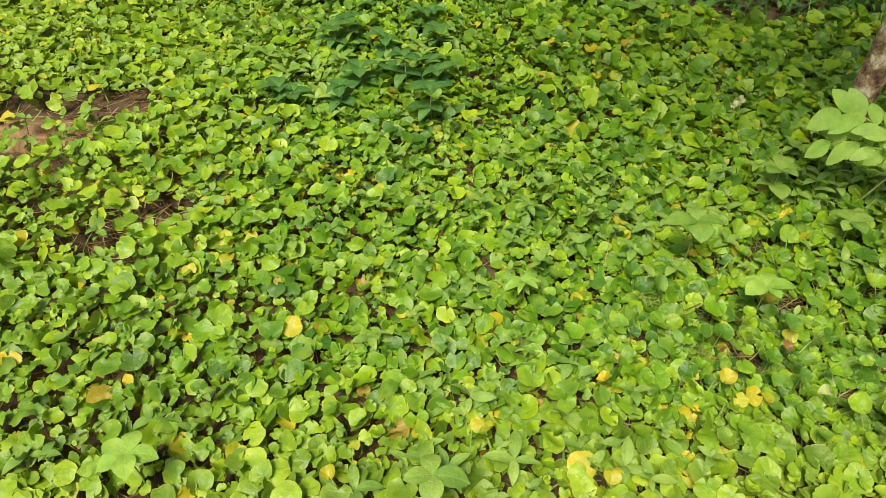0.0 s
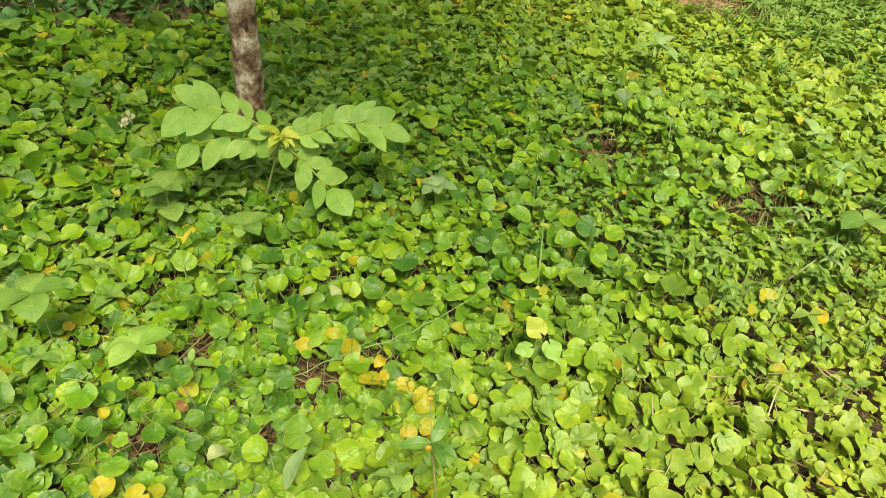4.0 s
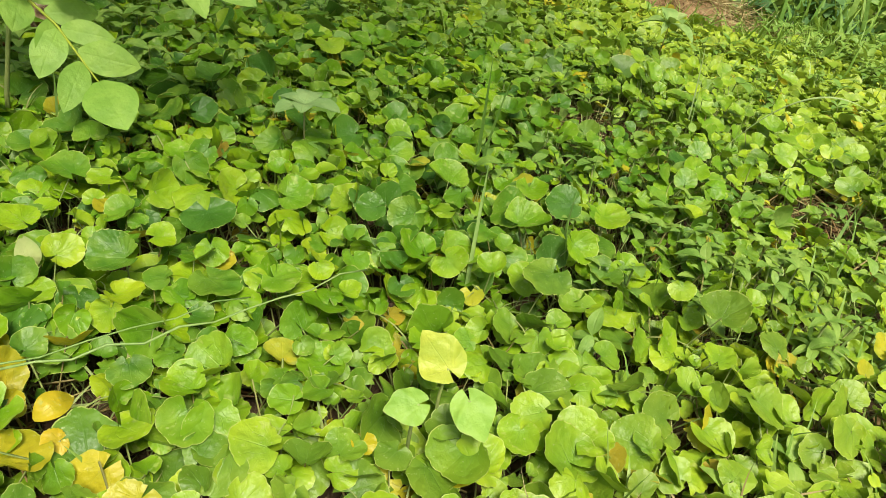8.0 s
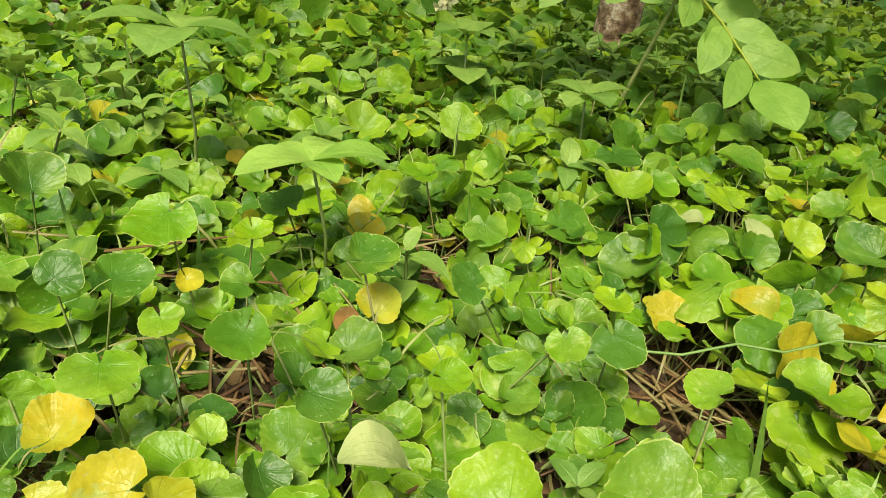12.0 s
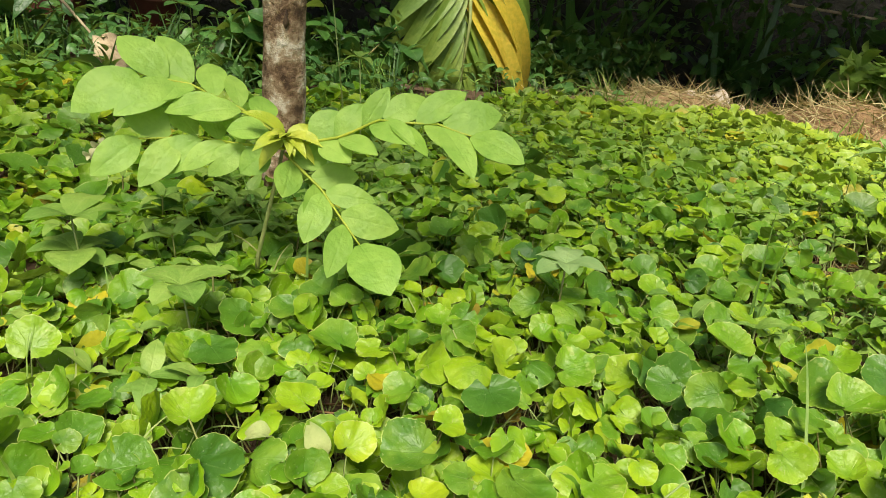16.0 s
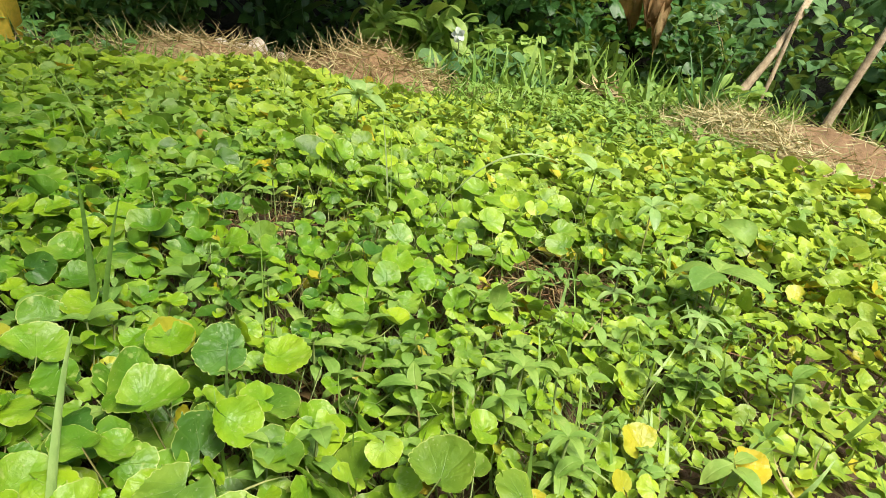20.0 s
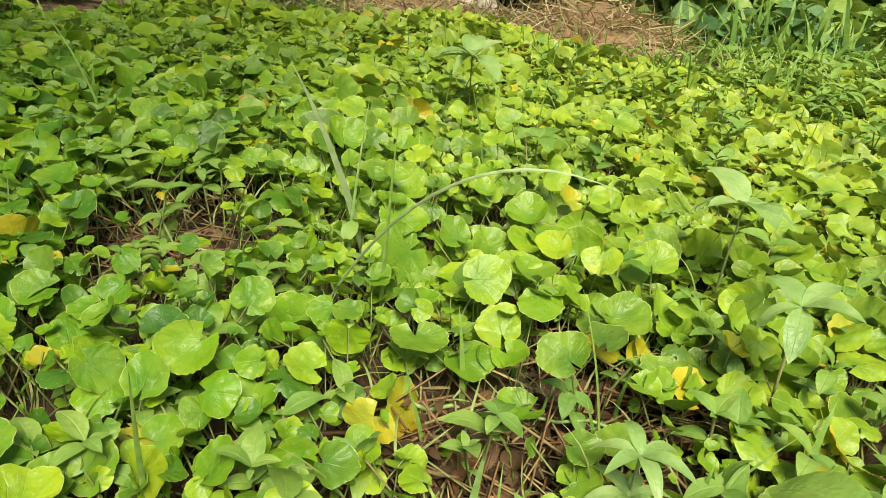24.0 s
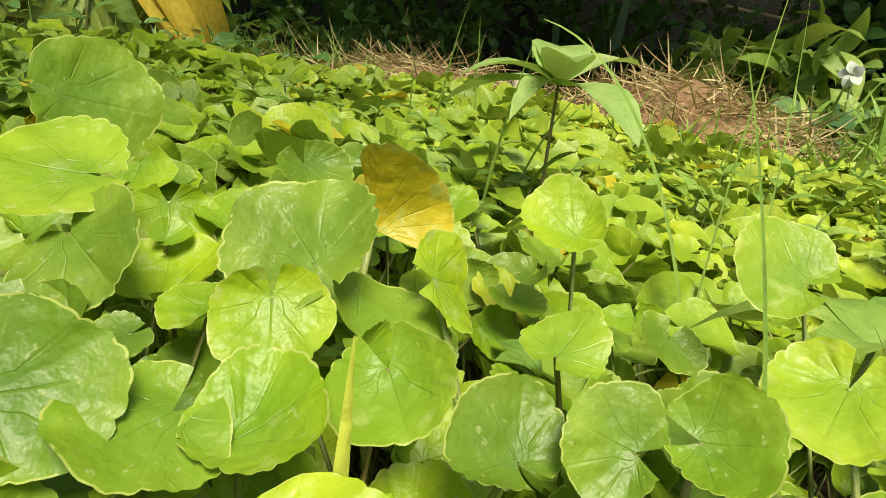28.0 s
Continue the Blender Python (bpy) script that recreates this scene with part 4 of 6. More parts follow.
def build_palm_frond():
    frond = thing("palm_frond", "drooping palm frond, green turning yellow, its tip on the ground", "palm frond")
    base, tip = Vector((1.92, 2.66, 0.50)), Vector((1.88, 2.58, -0.10))
    part("rachis", tube([base, base.lerp(tip, 0.5) + Vector((0, -0.05, 0)), tip], [0.009, 0.006, 0.003], 7), STALK, frond)
    blade = [blade_leaf(10, 0.088, 0.035, 0.8, 0.10, 0.4, 0.38), blade_leaf(10, 0.078, 0.035, 1.4, 0.12, 0.4, 0.42)]
    r = random.Random(3)
    for k in range(13):
        t = 0.03 + 0.072 * k
        at = base.lerp(tip, t)
        for hand in (-1, 1):
            ob = new("frond_leaflet", single(blade[(k + (hand > 0)) % 2], "frond_leaflet"))
            old = hand > 0 and k in (2, 4, 5)
            ob.data.materials.append(FROND_OLD if old else FROND)
            ob.parent = frond
            out = 0.95 - 0.05 * k if not old else 0.85
            set_frame(ob, at, (hand * out * 0.85, -0.15 + r.uniform(-0.1, 0.1), -0.80 - 0.05 * k), (0, -1, 0.35), (0.56 if old else 0.50 - 0.026 * k,) * 3)
    return frond


FROND = leaf_material("palm_green", [(0.0, (0.110, 0.210, 0.035)), (0.6, (0.180, 0.270, 0.045)), (1.0, (0.300, 0.340, 0.055))], veins=6.0, vein_amount=0.3, rim=0.2, marks=0.1)
FROND_OLD = leaf_material("palm_yellow", [(0.0, (0.50, 0.36, 0.03)), (0.6, (0.62, 0.46, 0.06)), (1.0, (0.42, 0.33, 0.05))], veins=6.0, vein_amount=0.2, rim=0.1, marks=0.2, glow=(0.8, 0.55, 0.05))
build_palm_frond()


def heap(name, label, category, outline, height, material, seed, kind=""):
    """A low rounded mound of earth over an oval outline: centre, half axes, turn."""
    cx, cy, ax, ay, turn = outline
    bm = bmesh.new()
    rings = []
    for i in range(13):
        f = i / 12
        row = []
        for k in range(40):
            a = 2 * math.pi * k / 40
            wob = 1 + 0.16 * noise.noise((math.cos(a) * 1.5 + seed, math.sin(a) * 1.5, 0))
            u, v = f * ax * wob * math.cos(a), f * ay * wob * math.sin(a)
            x, y = cx + u * math.cos(turn) - v * math.sin(turn), cy + u * math.sin(turn) + v * math.cos(turn)
            z = float(soil_z(np.array(x), np.array(y))) + height * (math.cos(math.pi * f) * 0.5 + 0.5) - 0.02 * f + 0.012 * noise.noise((x * 14, y * 14, seed)) + 0.008 * noise.noise((x * 40, y * 40, seed))
            row.append((x, y, z))
        rings.append(row)
    vr = [[bm.verts.new(p) for p in row] for row in rings[1:]]
    mid = bm.verts.new((cx, cy, rings[0][0][2]))
    for k in range(40):
        bm.faces.new((mid, vr[0][k], vr[0][(k + 1) % 40]))
    for a, b in zip(vr, vr[1:]):
        for k in range(40):
            bm.faces.new((a[k], b[k], b[(k + 1) % 40], a[(k + 1) % 40]))
    return tagged(part(name, bm, material, None), label, category, kind=kind)


def scatter_straw(name, label, outline, height, count, seed, length=0.09, width=0.0035, up=0.03, material=None):
    cx, cy, ax, ay, turn = outline
    r = np.random.default_rng(seed)
    f, a = np.sqrt(r.uniform(0, 1, count)), r.uniform(0, 6.283, count)
    u, v = f * ax * np.cos(a), f * ay * np.sin(a)
    x, y = cx + u * math.cos(turn) - v * math.sin(turn), cy + u * math.sin(turn) + v * math.cos(turn)
    z = soil_z(x, y) + height * (np.cos(np.pi * f) * 0.5 + 0.5) + r.uniform(0.0, up, count)
    lump = Leafy()
    ln = length * r.uniform(0.4, 1.3, count)
    turn_m = turns(r.uniform(0, 6.3, count), r.normal(1.45, 0.22, count), r.uniform(0, 6.3, count))
    lump.add(BLADES[1], np.stack([x, y, z], 1), turn_m, np.stack([np.full(count, width), ln, ln], 1))
    return tagged(part_mesh(name, lump.mesh(name), material or STRAW, None), label, "straw", kind="stuff")


MOUND = (2.84, 1.72, 0.48, 0.26, 1.86)
heap("grass_mound", "low mound of earth heaped with dead brown grass", "mound", MOUND, 0.150, DRYSOIL, 1)
scatter_straw("dead_grass", "tangle of dead brown grass on the mound", MOUND, 0.143, 1900, 2, 0.11, 0.0035, 0.022)
STRIP = (2.60, 2.22, 0.60, 0.27, -0.10)
heap("earth_strip", "strip of bare brown earth beside the mound", "earth", STRIP, 0.100, DRYSOIL, 2)
scatter_straw("dead_grass", "loose straw on the bare strip", STRIP, 0.100, 2000, 4, 0.11, 0.0035, 0.015)
BANK = (3.17, 0.34, 0.70, 0.42, 0.62)
heap("earth_bank", "low bank of bare brown earth at the edge of the bed", "bank", BANK, 0.115, DRYSOIL, 3)
scatter_straw("dead_grass", "pale dry grass lying along the bank", (3.10, 0.55, 0.60, 0.24, 0.62), 0.105, 3000, 5, 0.09, 0.0034, 0.026, PALESTRAW)
scatter_straw("dead_grass", "pale dry grass lying along the bank", BANK, 0.108, 1100, 6, 0.08, 0.003, 0.015, PALESTRAW)


heap("bare_patch", "patch of bare pale dry earth in the bed", "earth", (-0.93, 1.345, 0.24, 0.10, 0.15), 0.030, DRYSOIL, 5)
heap("bare_patch", "small patch of bare dry earth in the bed", "earth", (1.560, 0.925, 0.070, 0.055, 0.3), 0.026, DRYSOIL, 6)
heap("bare_patch", "small patch of bare dry earth in the bed", "earth", (1.652, 0.598, 0.075, 0.060, -0.5), 0.018, DRYSOIL, 7)


def stone(at, size, seed, label):
    bm = bmesh.new()
    bmesh.ops.create_icosphere(bm, subdivisions=3, radius=1)
    for v in bm.verts:
        d = 1 + 0.18 * noise.noise(v.co * 1.3 + Vector((seed, 0, 0))) + 0.05 * noise.noise(v.co * 5)
        v.co = Vector((v.co.x * size[0], v.co.y * size[1], v.co.z * size[2])) * d
    ob = part("stone", bm, STONE, None)
    z = float(soil_z(np.array(at[0]), np.array(at[1])))
    ob.location = (at[0], at[1], z + at[2])
    ob.rotation_euler = (0, 0, seed)
    return tagged(ob, label, "stone", "stones by the mound")


stone((2.94, 2.33, 0.085), (0.042, 0.036, 0.044), 1, "rounded pale stone lying on the bare strip")
stone((3.10, 2.36, 0.065), (0.022, 0.020, 0.022), 2, "small rounded pale stone beside the mound")
stone((2.78, 2.27, 0.085), (0.060, 0.040, 0.020), 3, "flat broken pale stone on the bare strip")
stone((2.70, 2.27, 0.095), (0.030, 0.026, 0.018), 4, "broken pale stone on the bare strip")


def branch(name, label, pts, rad, material=STICK, group="leaning sticks", category="stick"):
    n = len(pts)
    ob = part(name, tube(pts, [rad * (1 - 0.35 * k / (n - 1)) for k in range(n)], 9, 0.10, len(label)), material, None)
    return tagged(ob, label, category, group)


branch("leaning_stick", "bleached forked stick leaning in the thicket", [(4.25, 0.80, -0.16), (4.32, 0.72, 0.02), (4.36, 0.66, 0.16), (4.45, 0.60, 0.33), (4.55, 0.55, 0.56)], 0.022)
branch("leaning_stick", "thin bleached stick beside the forked one", [(4.32, 0.66, -0.14), (4.36, 0.62, 0.10), (4.40, 0.60, 0.30), (4.42, 0.57, 0.5)], 0.011)
branch("leaning_stick", "bleached stick leaning over the bank", [(3.85, 0.368, -0.10), (3.857, 0.346, 0.016), (3.862, 0.310, 0.160), (3.869, 0.272, 0.312), (3.88, 0.235, 0.470)], 0.017)
branch("leaning_stick", "straight pale cane in the shade", [(3.95, 2.9, 0.36), (4.7, 2.5, 0.30), (5.2, 2.2, 0.28)], 0.008)


def clay_pot(at, size, tip, label):
    bm = bmesh.new()
    profile = [(0.02, 0.0), (0.62, 0.0), (0.70, 0.05), (0.98, 1.0), (1.06, 1.02), (1.08, 1.18), (0.98, 1.20), (0.92, 1.05), (0.60, 0.10), (0.02, 0.09)]
    seg = 28
    rows = [[bm.verts.new((r * math.cos(2 * math.pi * k / seg), r * math.sin(2 * math.pi * k / seg), z)) for k in range(seg)] for r, z in profile]
    for a, b in zip(rows, rows[1:]):
        for k in range(seg):
            bm.faces.new((a[k], a[(k + 1) % seg], b[(k + 1) % seg], b[k]))
    ob = part("clay_pot", bm, CLAY, None)
    z = float(soil_z(np.array(at[0]), np.array(at[1])))
    ob.matrix_world = pose(at[0], at[1], z + at[2], *tip) @ Matrix.Diagonal((size, size, size, 1))
    return tagged(ob, label, "pot", "clay pots")


clay_pot((0.66, 3.25, 0.10), 0.10, (62, 0, -35), "overturned red clay pot in the shade of the hedge")
clay_pot((0.93, 3.25, 0.06), 0.09, (4, 3, 0), "red clay pot standing in the shade of the hedge")
branch("hanging_vine", "pale vine hanging down to a rotten stump", [(0.52, 2.72, 0.46), (0.56, 2.66, 0.30), (0.63, 2.48, 0.23), (0.735, 2.345, 0.10)], 0.005, STICK, "", "vine")
stump = part("tree_stump", tube([(0.745, 2.335, -0.04), (0.748, 2.333, 0.02), (0.754, 2.330, 0.075), (0.762, 2.326, 0.100), (0.770, 2.322, 0.106)], [0.062, 0.052, 0.045, 0.040, 0.029], 9, 0.22, 3), STICK, None)
tagged(stump, "small blunt rotten stump at the back of the bed", "stump")

# dark heap standing in for the shaded hollow under the thicket, with dead leaves
heap("leaf_litter", "dark reddish heap standing in for a shaded leafy hollow", "litter", (3.66, 1.13, 0.16, 0.20, 0), 0.085, DARKWOOD, 9)
scatter_straw("dead_grass", "dry bamboo-like leaves over the hollow", (3.60, 1.13, 0.12, 0.15, 0), 0.080, 130, 12, 0.075, 0.010, 0.06)


def hanging_dead_leaf(at, size, seed, label, breadth=0.30):
    r = random.Random(seed)
    bm = bmesh.new()
    rows = []
    for i in range(12):
        t = i / 11
        w = math.sin(math.pi * (0.12 + 0.86 * t)) * breadth * size
        rows.append([bm.verts.new((at[0] + 0.05 * math.sin(4 * t + seed), at[1] + w * (k - 2) / 2 * (1 - 0.3 * t), at[2] - t * size + 0.03 * math.sin(k * 2.4 + 6 * t))) for k in range(5)])
        for k, v in enumerate(rows[-1]):
            v.co.x += 0.06 * math.sin(k * 1.9 + 3 * t) * size * 2 + r.uniform(-0.006, 0.006)
    for a, b in zip(rows, rows[1:]):
        for k in range(4):
            bm.faces.new((a[k], a[k + 1], b[k + 1], b[k]))
    bmesh.ops.solidify(bm, geom=bm.faces[:], thickness=0.002)
    return tagged(part("dead_leaf", bm, WITHERED, None), label, "dead leaf", "hanging dead leaves")


hanging_dead_leaf((4.06, 1.13, 0.50), 0.26, 1, "big shrivelled brown leaf hanging in the thicket")
hanging_dead_leaf((4.02, 1.08, 0.34), 0.19, 2, "pale shrivelled leaf hanging below a larger one", 0.16)
hanging_dead_leaf((4.08, 1.24, 0.42), 0.20, 4, "shrivelled brown leaf hanging in the thicket")


def build_back():
    """A near-black sheet standing in for deep shade, unseen shading boughs, and hedge leaves."""
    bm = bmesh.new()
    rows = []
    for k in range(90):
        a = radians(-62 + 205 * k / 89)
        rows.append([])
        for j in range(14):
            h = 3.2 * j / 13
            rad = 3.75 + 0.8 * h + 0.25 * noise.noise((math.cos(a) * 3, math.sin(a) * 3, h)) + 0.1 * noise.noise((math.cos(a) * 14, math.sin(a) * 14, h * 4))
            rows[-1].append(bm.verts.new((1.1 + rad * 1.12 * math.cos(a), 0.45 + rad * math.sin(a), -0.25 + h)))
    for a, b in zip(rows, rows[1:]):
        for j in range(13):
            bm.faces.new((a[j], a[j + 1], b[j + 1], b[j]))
    tagged(part("backdrop_sheet", bm, BACKDROP, None), "near-black backdrop sheet standing in for shade behind the hedge", "slope", kind="structure")
    r = np.random.default_rng(31)

    def belt(name, label, n, a0, a1, h0, h1, inner, reach, size, material):
        lump = Leafy()
        a, h = np.radians(r.uniform(a0, a1, n)), r.uniform(h0, h1, n)
        clump = np.array([noise.noise((math.cos(q) * 9, math.sin(q) * 9, z * 5)) for q, z in zip(a, h)])
        rad = inner + 0.7 * np.maximum(h, 0) - r.uniform(0, reach, n) * (0.4 + np.clip(clump + 0.4, 0, 1.2))
        p = np.stack([1.1 + rad * 1.12 * np.cos(a), 0.45 + rad * np.sin(a), h], 1)
        keep = clump > -0.32
        s = size * np.clip(r.lognormal(0, 0.35, n), 0.4, 2.0)
        kind = r.integers(0, 3, n)
        for k, tm in enumerate((blade_leaf(3, 0.33, 0.03, 0.4, 0.10, 0.2, 0.5), blade_leaf(3, 0.38, 0.03, 0.5, 0.12, 0.12, 0.52), blade_leaf(3, 0.26, 0.03, 0.5, 0.14, 0.2, 0.42))):
            sel = keep & (kind == k)
            lump.add(tm, p[sel], turns(r.uniform(0, 6.3, sel.sum()), np.abs(r.normal(0.9, 0.4, sel.sum())), r.uniform(0, 6.3, sel.sum())), s[sel])
        tagged(part_mesh(name, lump.mesh(name), material, None), label, "foliage", kind="stuff")

    # boughs above the view, added only to cast shade on the back
    belt("overhanging_foliage", "unseen dark green boughs added to shade the backdrop", 3900, 16, 142, 0.85, 2.6, 3.4, 1.7, 0.22, SHADE)
    belt("overhanging_foliage", "unseen high boughs added to keep the verge in shade", 2600, 24, 142, 1.3, 1.8, 1.95, 1.0, 0.20, SHADE)
    # light put into leaf colour: dark at back and thicket, bright by the bank
    belt("hedge_foliage", "leafy undergrowth at the back, its green darkened for shade", 4900, 13, 142, -0.15, 0.75, 3.55, 0.40, 0.06, SHADE)
    belt("hedge_foliage", "leafy thicket behind the mound, its green darkened for shade", 4600, 11, 32, -0.2, 1.2, 3.62, 0.50, 0.075, SHADE)
    belt("hedge_foliage", "leafy undergrowth behind the earth bank, in the lighter sunlit green", 10000, -58, 15, -0.2, 1.2, 3.70, 0.60, 0.070, HEDGE_LIT)


# near-black colour painted as the deep shade behind the hedge
BACKDROP = bark_material("shade_backdrop", [(0.3, (0.008, 0.008, 0.005)), (0.5, (0.016, 0.015, 0.009)), (0.7, (0.030, 0.028, 0.016))], 6.0, 0.03)
build_back()


def build_verge():
    """Low weeds and grass on the shaded verge behind the bed."""
    r = np.random.default_rng(33)
    weeds, grass = Leafy(), Leafy()
    n = 5200
    x = r.uniform(-1.6, 2.4, n)
    y = np.interp(x, (-1.6, 0.0, 2.4), (2.0, 2.03, 2.15)) + r.uniform(0, 0.95, n)
    h = r.uniform(0.01, 0.11, n) * (0.7 + 0.6 * np.clip(y - 2.1, 0, 1))
    keep = ~((x > 1.5) & (x < 2.5) & (y < 2.75) & (r.uniform(0, 1, n) < 0.7))
    x, y, h = x[keep], y[keep], h[keep]
    n = len(x)
    p = np.stack([x, y, soil_z(x, y) + h], 1)
    kind = r.integers(0, 3, n)
    for k, tm in enumerate((OVAL[0], LANCE[1], LANCE[0])):
        sel = kind == k
        weeds.add(tm, p[sel], turns(r.uniform(0, 6.3, sel.sum()), np.abs(r.normal(0.5, 0.35, sel.sum())), r.uniform(0, 6.3, sel.sum())), r.uniform(0.025, 0.06, sel.sum()))
    n = 2200
    x = r.uniform(-1.6, 2.4, n)
    y = np.interp(x, (-1.6, 0.0, 2.4), (2.0, 2.03, 2.15)) + r.uniform(0, 0.9, n)
    keep = ~((x > 1.5) & (x < 2.5) & (y < 2.75))
    x, y = x[keep], y[keep]
    n = len(x)
    p = np.stack([x, y, soil_z(x, y) - 0.004], 1)
    kind, ln = r.integers(0, 3, n), r.uniform(0.08, 0.20, n)
    size = np.stack([r.uniform(0.004, 0.011, n), ln, ln], 1)
    turn = turns(r.uniform(0, 6.3, n), np.abs(r.normal(0.35, 0.3, n)), r.uniform(0, 6.3, n))
    for k in range(3):
        grass.add(BLADES[k], p[kind == k], turn[kind == k], size[kind == k])
    verge = thing("verge_weeds", "low dark green weeds and shade-darkened grass on the verge", "weeds", kind="stuff")
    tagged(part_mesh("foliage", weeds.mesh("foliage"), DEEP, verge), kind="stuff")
    # grass in the hedge green darkened for shade
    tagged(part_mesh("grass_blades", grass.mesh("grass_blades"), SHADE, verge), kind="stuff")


build_verge()

# ---- litter, runners and small weeds between the leaves ----
def scatter_pts(r, n, x0, x1, y0, y1):
    return np.stack([r.uniform(x0, x1, n), r.uniform(y0, y1, n)], 1)


def build_litter():
    r = np.random.default_rng(61)
    lump, runs = Leafy(), Leafy()
    p = np.concatenate([scatter_pts(r, 2600, -1.3, 2.9, 0.0, 2.0)] + [np.array([x, y]) + r.normal(0, rad * 0.6, (60, 2)) for x, y, rad in BARE[2:]])
    n = len(p)
    place = np.stack([p[:, 0], p[:, 1], soil_z(p[:, 0], p[:, 1]) + r.uniform(0.004, 0.022, n)], 1)
    kind = r.integers(0, 3, n)
    turn = turns(r.uniform(0, 6.3, n), np.abs(r.normal(0.4, 0.4, n)), r.uniform(0, 6.3, n))
    for k, tm in enumerate((PLAIN[2], LANCE[0], PLAIN[4])):
        lump.add(tm, place[kind == k], turn[kind == k], (0.015 if k == 1 else 0.0055) * r.uniform(0.5, 1.4, (kind == k).sum()))
    tagged(part_mesh("leaf_litter", lump.mesh("leaf_litter"), LITTER, None), "curled dead brown leaves on the soil", "litter", kind="stuff")
    p = np.concatenate([scatter_pts(r, 2600, -1.2, 2.7, 0.0, 1.8)] + [np.array([x, y]) + r.normal(0, rad * 0.7, (40, 2)) for x, y, rad in BARE])
    n = len(p)
    a = np.stack([p[:, 0], p[:, 1], soil_z(p[:, 0], p[:, 1]) + r.uniform(0.004, 0.03, n)], 1)
    ang, ln = r.uniform(0, 6.3, n), r.uniform(0.03, 0.09, n)
    b = a + np.stack([np.cos(ang) * ln, np.sin(ang) * ln, r.normal(0, 0.008, n)], 1)
    m, ln = along(a, b)
    runs.add(STEM, a, m, np.stack([np.full(n, 0.001), np.full(n, 0.001), ln], 1))
    tagged(part_mesh("runners", runs.mesh("runners"), RUNNER, None), "thin reddish and straw-coloured creeping runners on the soil", "runners", kind="stuff")


LITTER = leaf_material("leaf_mould", [(0.0, (0.035, 0.016, 0.008)), (0.5, (0.085, 0.042, 0.018)), (0.85, (0.18, 0.10, 0.04)), (1.0, (0.32, 0.21, 0.09))], shine=0.08, vein_amount=0.1, rough=0.8, patch=0.1, marks=0.0, rim=0.0)
RUNNER = leaf_material("runner", [(0.0, (0.16, 0.07, 0.035)), (0.5, (0.30, 0.17, 0.07)), (1.0, (0.42, 0.36, 0.15))], shine=0.05, vein_amount=0.0, marks=0.0, rim=0.0, patch=0.1, rough=0.6)
build_litter()


def build_small_weeds():
    r = np.random.default_rng(62)
    lump, stems = Leafy(), Leafy()
    # drifts of small pointed-leaf weeds: centre, spread, plants, leaf length
    for cx, cy, sx, sy, plants, ln in ((1.22, 1.22, 0.24, 0.20, 380, 0.022), (1.75, 1.30, 0.30, 0.25, 260, 0.024), (1.45, 0.74, 0.16, 0.05, 45, 0.020), (1.50, 0.42, 0.25, 0.10, 75, 0.019), (1.80, 0.50, 0.16, 0.10, 45, 0.018), (1.38, 0.58, 0.09, 0.07, 30, 0.020), (0.05, 0.48, 0.15, 0.05, 16, 0.035),
                                       (-0.20, 1.62, 0.16, 0.12, 60, 0.04), (2.2, 0.55, 0.30, 0.25, 120, 0.026), (0.30, 1.25, 0.45, 0.30, 160, 0.026), (-0.30, 0.80, 0.50, 0.30, 220, 0.024), (0.45, 0.45, 0.35, 0.15, 50, 0.022), (2.9, 0.9, 0.25, 0.25, 220, 0.035), (3.10, 1.10, 0.20, 0.16, 260, 0.040), (3.40, 1.42, 0.18, 0.16, 200, 0.045), (0.90, 1.20, 0.08, 0.08, 50, 0.035), (2.3, 1.6, 0.5, 0.4, 200, 0.03)):
        c = np.stack([r.normal(cx, sx, plants), r.normal(cy, sy, plants)], 1)
        for x, y in c:
            h = r.uniform(0.035, 0.075)
            base = np.array([x, y, float(soil_z(x, y))])
            tip = base + [r.normal(0, 0.012), r.normal(0, 0.012), h]
            yaw = r.uniform(0, 6.3)
            ang = yaw + np.array([0, 3.14, 1.57, 4.71, 0.4, 3.54])
            f = np.array([1, 1, 0.96, 0.96, 0.7, 0.7])
            place = base + (tip - base) * f[:, None]
            lump.add(LANCE[1] if ln < 0.03 else LANCE[0], place, turns(ang, r.normal(0.2, 0.35, 6), ang + 1.57 + math.pi + r.normal(0, 0.4, 6)) @ np.eye(3), ln * r.uniform(0.35, 1.35, 6))
            m, l2 = along(base[None], tip[None])
            stems.add(STEM, base[None], m, [[0.0011, 0.0011, l2[0]]])
    weeds = thing("small_weeds", "drifts of small pointed-leaf weeds growing through the bed", "weeds", kind="stuff")
    tagged(part_mesh("foliage", lump.mesh("foliage"), BLUISH, weeds), kind="stuff")
    tagged(part_mesh("stem_tangle", stems.mesh("stem_tangle"), STALK, weeds), kind="stuff")


build_small_weeds()


